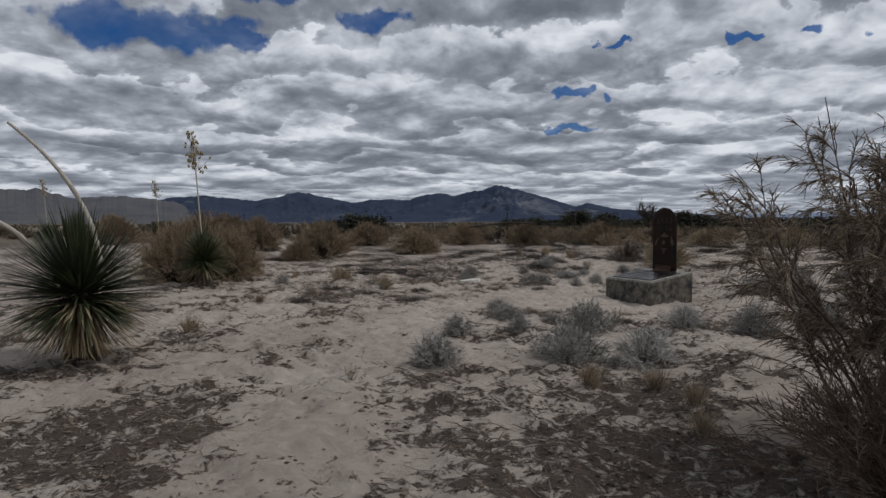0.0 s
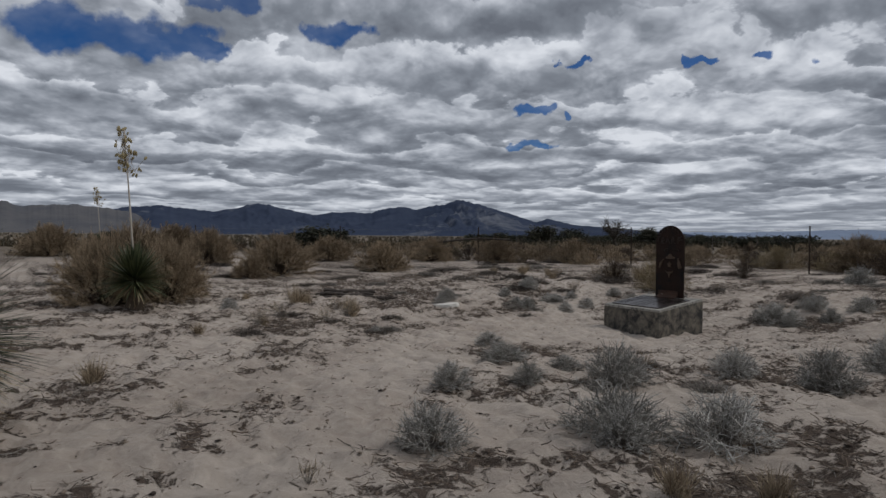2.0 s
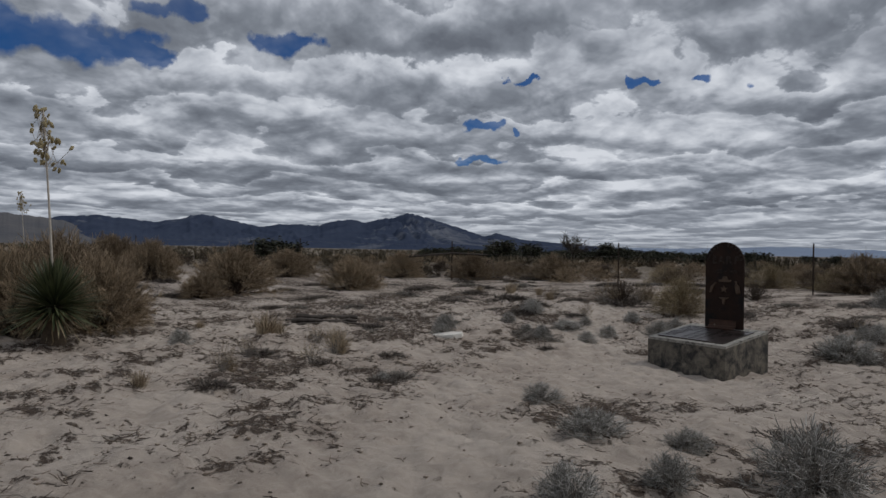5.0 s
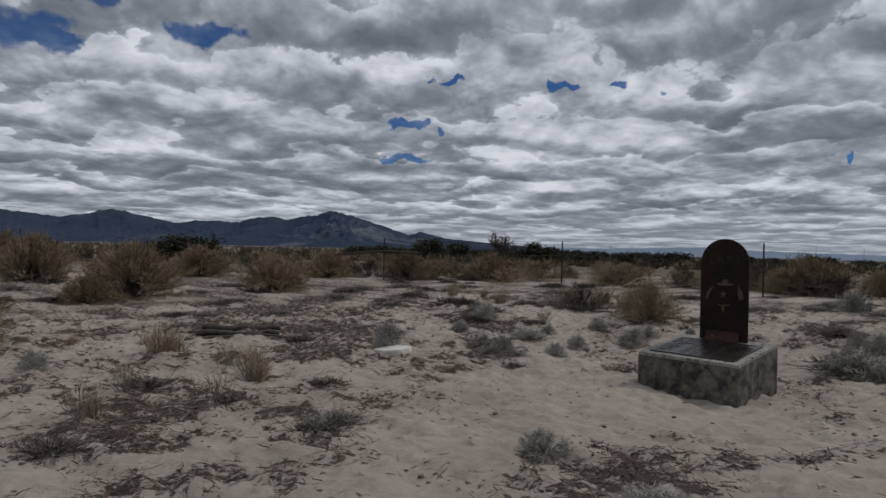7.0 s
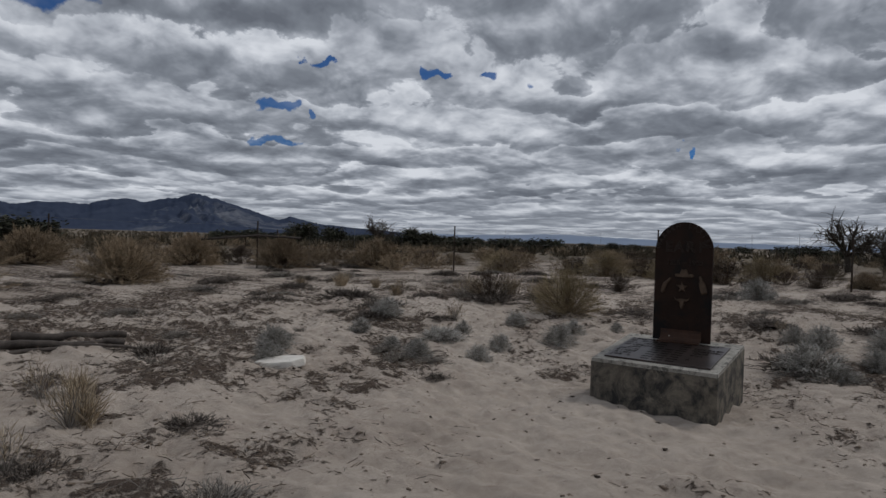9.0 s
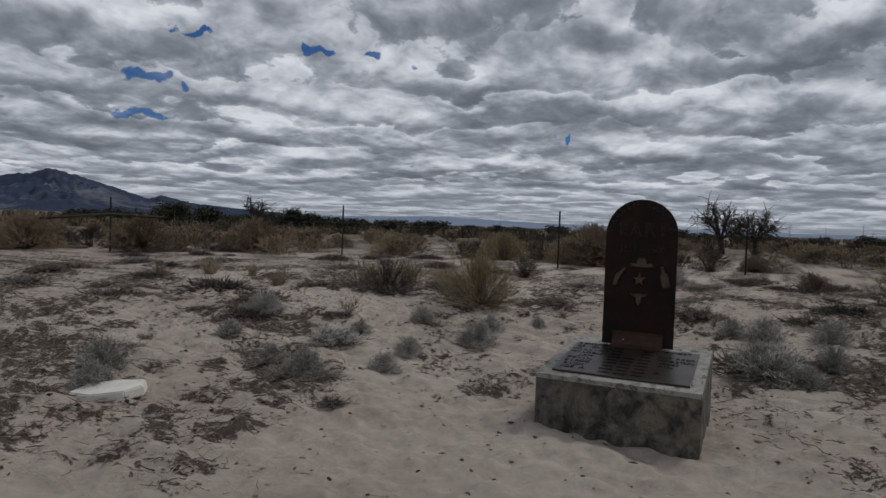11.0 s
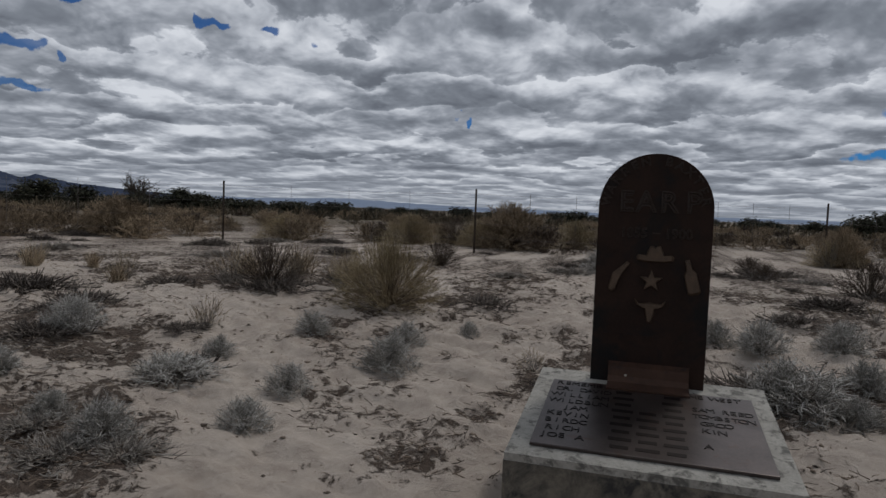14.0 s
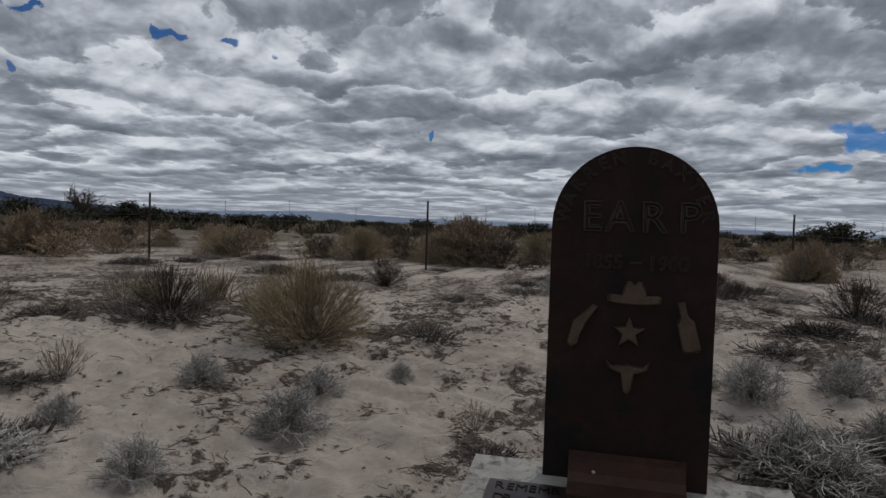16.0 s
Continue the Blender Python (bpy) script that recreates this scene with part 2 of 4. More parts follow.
SAND = sand_material()
# the block's base colour is about half as bright as the cap's
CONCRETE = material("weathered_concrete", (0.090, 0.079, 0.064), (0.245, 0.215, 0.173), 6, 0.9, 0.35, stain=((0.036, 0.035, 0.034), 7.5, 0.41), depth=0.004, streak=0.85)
CONCRETE_TOP = material("pale_concrete", (0.20, 0.19, 0.168), (0.42, 0.40, 0.36), 11, 0.9, 0.5, stain=((0.11, 0.104, 0.094), 15, 0.51), depth=0.006)
RUST = material("rusted_steel", (0.012, 0.0075, 0.006), (0.038, 0.020, 0.014), 5, 0.8, 0.25, 0.1, 14, gloss=0.2, stain=((0.011, 0.010, 0.010), 3.0, 0.5), depth=0.003)
RUST_RELIEF = material("worn_rust_relief", (0.042, 0.028, 0.019), (0.125, 0.083, 0.055), 18, 0.55, 0.3, 0.3, gloss=0.4, depth=0.002)
RUST_TAB = material("orange_rust", (0.038, 0.020, 0.014), (0.085, 0.045, 0.030), 9, 0.6, 0.25, 0.3, stain=((0.03, 0.022, 0.02), 6, 0.58), depth=0.002)
WELD = material("weld_bead", (0.016, 0.011, 0.008), (0.052, 0.034, 0.026), 30, 0.5, 0.2, 0.4, gloss=0.5, depth=0.001)
PLAQUE = material("dark_steel_plaque", (0.050, 0.042, 0.040), (0.125, 0.102, 0.096), 7, 0.32, 0.06, 0.75, 12, gloss=0.5, stain=((0.08, 0.035, 0.02), 4, 0.56), depth=0.002)
ENGRAVED = material("engraved_letter", (0.010, 0.008, 0.008), (0.026, 0.02, 0.018), 20, 0.45, 0.0, 0.7, gloss=0.1)
YUCCA_GREEN = material("yucca_green", (0.028, 0.040, 0.018), (0.115, 0.130, 0.062), 6, 0.5, 0.1, island=0.6, gloss=0.4)
YUCCA_DEAD = material("dry_yucca_leaf", (0.22, 0.16, 0.09), (0.50, 0.41, 0.27), 8, 0.8, 0.1, island=0.6)
YUCCA_TRUNK = material("yucca_trunk", (0.05, 0.037, 0.026), (0.15, 0.11, 0.075), 20, 0.9, 0.4)
STALK = material("bleached_stalk", (0.33, 0.29, 0.24), (0.62, 0.57, 0.50), 10, 0.8, 0.15)
POD = material("seed_pod", (0.13, 0.10, 0.05), (0.31, 0.255, 0.14), 25, 0.75, 0.2, island=0.5)
BROWN_STEM = material("brown_bush_stem", (0.04, 0.029, 0.022), (0.11, 0.08, 0.058), 10, 0.9, 0.1, island=0.6)
BROWN_TIP = material("tawny_bush_tip", (0.10, 0.073, 0.049), (0.29, 0.222, 0.148), 5, 0.9, 0.1, island=0.7)
TAWNY_TIP = material("tawny_shrub_tip", (0.15, 0.110, 0.073), (0.37, 0.285, 0.19), 5, 0.9, 0.1, island=0.7)
YELLOW_TIP = material("yellow_brown_tip", (0.19, 0.148, 0.085), (0.44, 0.355, 0.215), 5, 0.9, 0.1, island=0.7)
OLIVE_TIP = material("olive_bush_tip", (0.055, 0.045, 0.030), (0.165, 0.132, 0.086), 5, 0.9, 0.1, island=0.7)
GREY_STEM = material("grey_twig", (0.15, 0.132, 0.115), (0.34, 0.31, 0.275), 10, 0.9, 0.1, island=0.6)
GREY_LEAF = material("grey_green_leaf", (0.22, 0.208, 0.187), (0.53, 0.51, 0.475), 8, 0.85, 0.1, island=0.7)
STRAW = material("straw", (0.20, 0.15, 0.10), (0.46, 0.375, 0.265), 8, 0.85, 0.1, island=0.7)
BROOM_STEM = material("broom_stem", (0.06, 0.042, 0.032), (0.17, 0.12, 0.088), 12, 0.85, 0.1, island=0.6)
BROOM_LEAF = material("broom_leaf", (0.11, 0.080, 0.058), (0.31, 0.245, 0.175), 8, 0.85, 0.1, island=0.7)
LITTER = material("dead_plant_litter", (0.045, 0.033, 0.027), (0.20, 0.155, 0.12), 6, 0.95, 0.0, island=0.9)
MAT_STEM = material("dead_mat_twig", (0.055, 0.045, 0.039), (0.20, 0.172, 0.15), 7, 0.95, 0.0, island=0.8)
TREE_BARK = material("mesquite_bark", (0.03, 0.025, 0.02), (0.085, 0.07, 0.055), 6, 0.95, 0.2)
TREE_LEAF = material("mesquite_leaf", (0.022, 0.024, 0.016), (0.07, 0.072, 0.045), 2, 0.9, 0.0, island=0.8)
POST = material("rusty_fence_post", (0.035, 0.027, 0.022), (0.10, 0.075, 0.06), 20, 0.8, 0.2, 0.3)
WIRE = material("fence_wire", (0.10, 0.09, 0.085), (0.24, 0.22, 0.21), 15, 0.6, 0.0, 0.6)
WOOD = material("weathered_wood", (0.03, 0.025, 0.022), (0.12, 0.10, 0.086), 14, 0.9, 0.4)
PALE_STONE = material("pale_stone", (0.56, 0.52, 0.47), (0.80, 0.77, 0.71), 10, 0.85, 0.3)
# the blue haze of distance is mixed into these three base colours
MOUNTAIN = material("haze_tinted_mountain", (0.034, 0.046, 0.078), (0.058, 0.072, 0.108), 0.004, 1.0, 0.0, fine=7, stain=((0.16, 0.17, 0.195), 0.0016, 0.56), gloss=0.0)
TAN_HILL = material("haze_tinted_tan_hill", (0.085, 0.089, 0.102), (0.145, 0.14, 0.142), 0.004, 1.0, 0.0, fine=7, stain=((0.10, 0.105, 0.12), 0.0025, 0.55), gloss=0.0)
FAR_RANGE = material("haze_tinted_far_range", (0.20, 0.25, 0.34), (0.25, 0.30, 0.39), 0.003, 1.0, 0.0, gloss=0.0)

# ---- mesh helpers ----
rng = np.random.default_rng(7)


def smooth(a, b, x):
    t = np.clip((x - a) / (b - a), 0, 1)
    return t * t * (3 - 2 * t)


def ground_z(x, y):
    """The broad lie of the land: a shallow dip round the grave."""
    dx, dy = x - 0.5, y - 0.4
    d = np.hypot(dx, dy)
    b = 0.5 + 0.5 * dy / np.maximum(d, 0.01)
    return smooth(0.6, 5.5, d) * (0.2 + 0.2 * b) + smooth(8, 22, d) * 0.2 * (1 - b)


def mesh_data(name, verts, quads, mat, smooth_faces=False):
    me = bpy.data.meshes.new(name)
    verts, quads = np.asarray(verts, np.float32), np.asarray(quads, np.int32)
    k = quads.shape[1]
    me.vertices.add(len(verts))
    me.vertices.foreach_set("co", verts.ravel())
    me.loops.add(quads.size)
    me.loops.foreach_set("vertex_index", quads.ravel())
    me.polygons.add(len(quads))
    me.polygons.foreach_set("loop_start", np.arange(len(quads), dtype=np.int32) * k)
    if smooth_faces:
        me.polygons.foreach_set("use_smooth", np.ones(len(quads), bool))
    me.materials.append(mat)
    me.update()
    me.validate()
    return me


def part(name, bm, mat, parent, label="", bevel=0.0):
    """Links a bmesh, or mesh data, as one mesh object under a thing or a part."""
    if isinstance(bm, bmesh.types.BMesh):
        if bevel:
            bmesh.ops.bevel(bm, geom=[e for e in bm.edges if e.is_manifold and e.calc_face_angle(0) > 0.5], offset=bevel, segments=2, affect="EDGES", profile=0.6)
        me = bpy.data.meshes.new(name)
        bm.to_mesh(me)
        bm.free()
        me.materials.append(mat)
    else:
        me = bm
    ob = new(name, me)
    ob.parent = parent
    if label:
        ob["label"] = label
    return ob


def thing(name, label, category, m=None, group="", kind=""):
    ob = new(name)
    ob.empty_display_size = 0.1
    if m is not None:
        ob.matrix_basis = m
    return tagged(ob, label, category, group, kind)


def tubes(paths, r0, taper=0.25, sides=3):
    """Thin tapering rods along many polylines (N, K, 3) as verts and quads."""
    paths = np.asarray(paths, float)
    n, k, _ = paths.shape
    tan = np.gradient(paths, axis=1)
    tan /= np.linalg.norm(tan, axis=2, keepdims=True) + 1e-9
    ref = np.where(np.abs(tan[..., 2:3]) > 0.9, np.array([1.0, 0, 0]), np.array([0, 0, 1.0]))
    u = np.cross(tan, ref)
    u /= np.linalg.norm(u, axis=2, keepdims=True) + 1e-9
    v = np.cross(tan, u)
    r = np.broadcast_to(np.asarray(r0, float).reshape(-1, 1), (n, 1)) * np.linspace(1, taper, k)[None, :]
    a = np.arange(sides) * 2 * np.pi / sides
    ring = paths[:, :, None, :] + r[:, :, None, None] * (np.cos(a)[None, None, :, None] * u[:, :, None, :] + np.sin(a)[None, None, :, None] * v[:, :, None, :])
    idx = np.arange(n * k * sides).reshape(n, k, sides)
    nxt = np.roll(idx, -1, axis=2)
    quads = np.stack([idx[:, :-1], nxt[:, :-1], nxt[:, 1:], idx[:, 1:]], axis=-1).reshape(-1, 4)
    return ring.reshape(-1, 3), quads


def blades(paths, width, side=None, fold=0.35, shape=(0.5, 1.0, 0.75, 0.06)):
    """Long pointed leaves, folded along the middle, along polylines (N, K, 3)."""
    paths = np.asarray(paths, float)
    n, k, _ = paths.shape
    tan = np.gradient(paths, axis=1)
    tan /= np.linalg.norm(tan, axis=2, keepdims=True) + 1e-9
    if side is None:
        side = rng.normal(size=(n, 1, 3))
    s = np.cross(tan, side)
    s /= np.linalg.norm(s, axis=2, keepdims=True) + 1e-9
    up = np.cross(s, tan)
    w = np.broadcast_to(np.asarray(width, float).reshape(-1, 1), (n, 1)) * np.interp(np.linspace(0, 1, k), np.linspace(0, 1, len(shape)), shape)[None, :]
    w = w[:, :, None]
    ring = np.stack([paths - s * w + up * w * fold, paths, paths + s * w + up * w * fold], axis=2)
    idx = np.arange(n * k * 3).reshape(n, k, 3)
    quads = np.concatenate([np.stack([idx[:, :-1, j], idx[:, :-1, j + 1], idx[:, 1:, j + 1], idx[:, 1:, j]], axis=-1).reshape(-1, 4) for j in (0, 1)])
    return ring.reshape(-1, 3), quads


def join(*meshes):
    verts, quads, base = [], [], 0
    for v, q in meshes:
        verts.append(v), quads.append(q + base)
        base += len(v)
    return np.concatenate(verts), np.concatenate(quads)


def dirs(n, low, high):
    """n directions spread all round, from low to high degrees above the ground."""
    az, el = rng.uniform(0, 2 * np.pi, n), np.radians(rng.uniform(low, high, n))
    return np.stack([np.cos(az) * np.cos(el), np.sin(az) * np.cos(el), np.sin(el)], axis=1)


def arcs(start, way, length, droop, k=4, wobble=0.0):
    """Polylines from start along way, bending down (or up) by droop."""
    s = np.linspace(0, 1, k)[None, :, None]
    length = np.asarray(length, float).reshape(-1, 1, 1)
    droop = np.broadcast_to(np.asarray(droop, float).reshape(-1, 1, 1), length.shape)
    p = start[:, None, :] + way[:, None, :] * length * s
    p = p + np.array([0, 0, 1.0]) * (-droop) * length * s ** 2
    if wobble:
        p = p + rng.normal(0, wobble, p.shape) * length * s
    return p


def prism(points, depth, bm=None):
    """An outline (x, z) extruded along y, as a bmesh."""
    bm = bm or bmesh.new()
    a = [bm.verts.new((x, 0, z)) for x, z in points]
    b = [bm.verts.new((x, depth, z)) for x, z in points]
    bm.faces.new(a), bm.faces.new(b[::-1])
    for i in range(len(a)):
        j = (i + 1) % len(a)
        bm.faces.new((a[j], a[i], b[i], b[j]))
    bmesh.ops.recalc_face_normals(bm, faces=bm.faces)
    return bm


def box(size, at=(0, 0, 0)):
    bm = bmesh.new()
    bmesh.ops.create_cube(bm, size=1, matrix=Matrix.Translation(at) @ Matrix.Diagonal((*size, 1)))
    return bm

# ---- ground ----
def axis(lo, hi, step, far):
    """Fine steps from lo to hi, then ever wider ones out to far."""
    mid = np.arange(lo, hi + step / 2, step)
    out, s, x = [], step, 0.0
    while x < far:
        s *= 1.22
        x += s
        out.append(x)
    out = np.array(out)
    return np.concatenate([(lo - out)[::-1], mid, hi + out])


# bare sand along the trodden way, as a chain of places
TRAIL = [(9.5, -8.6), (5.9, -7.3), (4.5, -6.7), (3.2, -5.7), (1.2, -4.2), (-0.2, -2.7), (-1.2, 0.0), (-3.0, 2.6), (-7.8, 4.3)]
# mats of dead litter: place, half lengths, strength
MATS = [(5.2, -7.9, 0.8, 0.45, 0.8), (6.0, -6.0, 0.9, 0.55, 0.62), (6.7, -5.6, 0.7, 0.6, 0.66), (5.7, -4.7, 0.7, 0.45, 0.8), (4.0, -6.0, 0.55, 0.3, 0.55),
        (4.4, -6.4, 0.45, 0.22, 0.6), (-0.5, -5.1, 0.9, 0.35, 0.5), (-1.6, -4.5, 0.7, 0.5, 0.55), (-0.2, -4.0, 0.7, 0.3, 0.5), (-3.4, -1.1, 1.0, 0.8, 0.6),
        (-5.0, -2.2, 1.2, 0.7, 0.65), (-6.5, -0.5, 1.8, 1.0, 0.55), (-3.6, 1.4, 0.8, 0.6, 0.6), (-4.3, 4.4, 1.1, 0.7, 0.7), (-5.4, 3.4, 0.9, 0.6, 0.75),
        (-2.3, 0.7, 0.6, 0.4, 0.5), (-1.9, 0.1, 0.5, 0.3, 0.5), (-2.6, -2.3, 0.7, 0.5, 0.5), (1.9, 2.6, 0.8, 0.5, 0.6), (-1.1, 4.4, 0.6, 0.35, 0.7),
        (2.2, 6.2, 1.3, 0.6, 0.6), (1.2, 8.6, 1.4, 0.7, 0.55), (2.9, -3.1, 0.5, 0.25, 0.4), (4.6, -2.0, 0.8, 0.6, 0.5)]


def trail_distance(x, y):
    d = np.full(np.shape(x), 99.0)
    for (ax, ay), (bx, by) in zip(TRAIL, TRAIL[1:]):
        u = np.clip(((x - ax) * (bx - ax) + (y - ay) * (by - ay)) / ((bx - ax) ** 2 + (by - ay) ** 2), 0, 1)
        d = np.minimum(d, np.hypot(x - ax - u * (bx - ax), y - ay - u * (by - ay)))
    return d


def waves(x, y, size, seed, octaves=3):
    """Smooth random waves about zero, roughly -1 to 1."""
    r, out, amp = np.random.default_rng(seed), 0.0, 1.0
    for o in range(octaves):
        for _ in range(5):
            a, p, k = r.uniform(0, 2 * np.pi), r.uniform(0, 2 * np.pi), 2 * np.pi / (size * r.uniform(0.6, 1.6))
            out = out + amp * 0.4 * np.sin(k * (np.cos(a) * x + np.sin(a) * y) + p + 0.8 * np.sin(k * 0.7 * (np.sin(a) * x - np.cos(a) * y)))
        size, amp = size * 0.45, amp * 0.6
    return out


def litter_at(x, y):
    m = 0.19 + 0.30 * smooth(4.5, 10, np.hypot(x - 1, y + 2)) + 0.30 * waves(x, y, 1.5, 3) + 0.18 * waves(x, y, 0.45, 4, 2)
    for mx, my, a, b, s in MATS:
        m = m + 0.8 * s * np.exp(-(((x - mx) / a) ** 2 + ((y - my) / b) ** 2) ** 1.2)
    m = m * (0.3 + 0.7 * smooth(0.15, 0.7, trail_distance(x, y)))
    grave = np.hypot((x - 0.6) / 1.1, (y + 0.6) / 1.3)
    return np.clip(m * smooth(0.8, 1.6, grave), 0, 0.68)


def relief_at(x, y):
    """Small hummocks, hollows and scuffs of loose sand."""
    near = np.exp(-(np.hypot(x - 1, y + 2) / 16) ** 4)
    lumps = 0.022 * waves(x, y, 1.1, 11, 2) + 0.018 * waves(x, y, 0.30, 12, 2)
    return near * (lumps + 0.02 * litter_at(x, y))


def build_ground():
    xs, ys = axis(-5.5, 8.2, 0.045, 4600), axis(-8.8, 4.6, 0.045, 4600)
    x, y = np.meshgrid(xs, ys)
    z = ground_z(x, y) + relief_at(x, y)
    v = np.stack([x, y, z], axis=-1).reshape(-1, 3)
    i = np.arange(x.size).reshape(x.shape)
    q = np.stack([i[:-1, :-1], i[:-1, 1:], i[1:, 1:], i[1:, :-1]], axis=-1).reshape(-1, 4)
    ob = new("ground", mesh_data("ground", v, q, SAND, True))
    far = np.hypot(x - 1, y + 1)
    scrub = smooth(14, 38, far) * 0.85
    for name, value in (("litter", litter_at(x, y) * (1 - smooth(25, 60, far))), ("scrub", scrub)):
        layer = ob.data.color_attributes.new(name, "FLOAT_COLOR", "POINT")
        rgba = np.repeat(np.asarray(value, np.float32).reshape(-1, 1), 4, axis=1)
        rgba[:, 3] = 1
        layer.data.foreach_set("color", rgba.ravel())
    return tagged(ob, "pale tan desert sand with scattered dead plant litter", "ground", kind="structure")


build_ground()


def stand(x, y, sink=0.0):
    """The height of the ground at a place."""
    return float(ground_z(np.float64(x), np.float64(y)) + relief_at(np.float64(x), np.float64(y))) - sink


# ---- distance ----
def ridge(name, label, mat, near, deep, skyline, seed, rough):
    """A range of mountains as real terrain: the skyline as (bearing in degrees from +x, degrees above the horizon), spurs and gullies below it."""
    bearing, rise = zip(*sorted(skyline))
    az, rad = np.radians(np.linspace(bearing[0], bearing[-1], 420)), np.linspace(0, 1, 34)
    a, r = np.meshgrid(az, rad)
    crest = near + deep * 0.8
    deg = np.degrees(a)
    h = np.tan(np.radians(np.interp(deg, bearing, rise))) * crest
    h = h * (1 + 0.024 * waves(deg * 60, 0 * deg, 90, seed + 40, 3))
    spur = 1 - np.abs(waves(deg * 60 + 160 * waves(r * 900, deg * 30, 500, seed + 9, 1), r * 260, 320, seed, 3))
    u = np.clip(r / 0.8, 0, 1)
    lift = u ** (1.35 - 0.5 * rough * (spur - 0.4)) * (1 + rough * (spur - 0.5) * u * (1 - u) * 2.4)
    lift = np.where(r > 0.8, 1 - 0.6 * (r - 0.8) / 0.2, lift)
    d = near + deep * r
    v = np.stack([np.cos(a) * d, np.sin(a) * d, h * lift + 0.3], axis=-1).reshape(-1, 3)
    i = np.arange(a.size).reshape(a.shape)
    q = np.stack([i[:-1, :-1], i[1:, :-1], i[1:, 1:], i[:-1, 1:]], axis=-1).reshape(-1, 4)
    return tagged(new(name, mesh_data(name, v, q, mat, True)), label, "mountain range", kind="structure")


# the ranges look hazy by their painted colours alone
ridge("backdrop", "dark mountain range on the horizon with blue-grey haze in its colour", MOUNTAIN, 2900, 1500,
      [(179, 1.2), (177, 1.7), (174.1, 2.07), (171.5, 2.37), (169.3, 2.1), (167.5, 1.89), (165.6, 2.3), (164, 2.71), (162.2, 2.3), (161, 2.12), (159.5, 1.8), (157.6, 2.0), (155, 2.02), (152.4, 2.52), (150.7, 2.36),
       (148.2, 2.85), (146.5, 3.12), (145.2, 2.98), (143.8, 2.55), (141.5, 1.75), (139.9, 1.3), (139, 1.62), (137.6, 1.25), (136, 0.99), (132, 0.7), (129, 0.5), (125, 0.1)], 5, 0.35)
ridge("backdrop", "pale tan desert hills on the horizon with grey haze in their colour", TAN_HILL, 2600, 1400,
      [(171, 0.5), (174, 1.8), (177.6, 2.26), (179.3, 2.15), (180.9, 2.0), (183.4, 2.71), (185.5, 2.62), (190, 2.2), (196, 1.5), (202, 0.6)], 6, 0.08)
ridge("backdrop", "mountain range far away with pale blue haze in its colour", FAR_RANGE, 4000, 800,
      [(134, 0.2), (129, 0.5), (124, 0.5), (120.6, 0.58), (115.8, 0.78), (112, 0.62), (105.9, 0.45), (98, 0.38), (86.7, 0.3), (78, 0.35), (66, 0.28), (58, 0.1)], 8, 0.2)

# ---- the grave ----
GRAVE_W, GRAVE_D, FRONT_H, BACK_H = 1.05, 0.965, 0.372, 0.491
grave = thing("grave_base", "weathered concrete grave base with sloping top and dark stains", "grave")


def base_block():
    bm = bmesh.new()
    ring = [bm.verts.new(p) for p in ((0, 0, -0.25), (GRAVE_W, 0, -0.25), (GRAVE_W, GRAVE_D, -0.25), (0, GRAVE_D, -0.25))]
    top = [bm.verts.new(p) for p in ((0, 0, FRONT_H - 0.03), (GRAVE_W, 0, FRONT_H - 0.03), (GRAVE_W, GRAVE_D, BACK_H - 0.03), (0, GRAVE_D, BACK_H - 0.03))]
    bm.faces.new(ring[::-1]), bm.faces.new(top)
    for i in range(4):
        j = (i + 1) % 4
        bm.faces.new((ring[i], ring[j], top[j], top[i]))
    return bm


def base_cap():
    bm = bmesh.new()
    g = 0.003
    lo = [bm.verts.new(p) for p in ((g, g, FRONT_H - 0.03), (GRAVE_W - g, g, FRONT_H - 0.03), (GRAVE_W - g, GRAVE_D - g, BACK_H - 0.03), (g, GRAVE_D - g, BACK_H - 0.03))]
    hi = [bm.verts.new(p) for p in ((g, g, FRONT_H), (GRAVE_W - g, g, FRONT_H), (GRAVE_W - g, GRAVE_D - g, BACK_H), (g, GRAVE_D - g, BACK_H))]
    bm.faces.new(hi)
    for i in range(4):
        j = (i + 1) % 4
        bm.faces.new((lo[i], lo[j], hi[j], hi[i]))
    return bm


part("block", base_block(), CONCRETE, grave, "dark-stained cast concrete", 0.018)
part("cap", base_cap(), CONCRETE_TOP, grave, "paler concrete top", 0.016)
SLOPE = math.degrees(math.atan2(BACK_H - FRONT_H, GRAVE_D))


def on_slope(x, y, up=0.0):
    return pose(x, y, FRONT_H + (BACK_H - FRONT_H) * y / GRAVE_D + up, SLOPE)


def text_mesh(name, words, size, mat, outline=0.0, extrude=0.0, align="CENTER", narrow=1.0):
    """Lettering with the built-in font, as a mesh: raised bead outlines, or thin solid letters."""
    cu = bpy.data.curves.new(name, "FONT")
    cu.body, cu.size, cu.align_x, cu.align_y = words, size, align, "CENTER"
    cu.resolution_u = 3
    if outline:
        cu.fill_mode, cu.bevel_depth, cu.bevel_resolution = "NONE", outline, 1
    else:
        cu.extrude = extrude
    tmp = new("lettering", cu)
    me = bpy.data.meshes.new_from_object(tmp.evaluated_get(bpy.context.evaluated_depsgraph_get()))
    bpy.data.objects.remove(tmp)
    me.transform(Matrix.Diagonal((narrow, 1, 1, 1)))
    me.materials.clear()
    me.materials.append(mat)
    return me


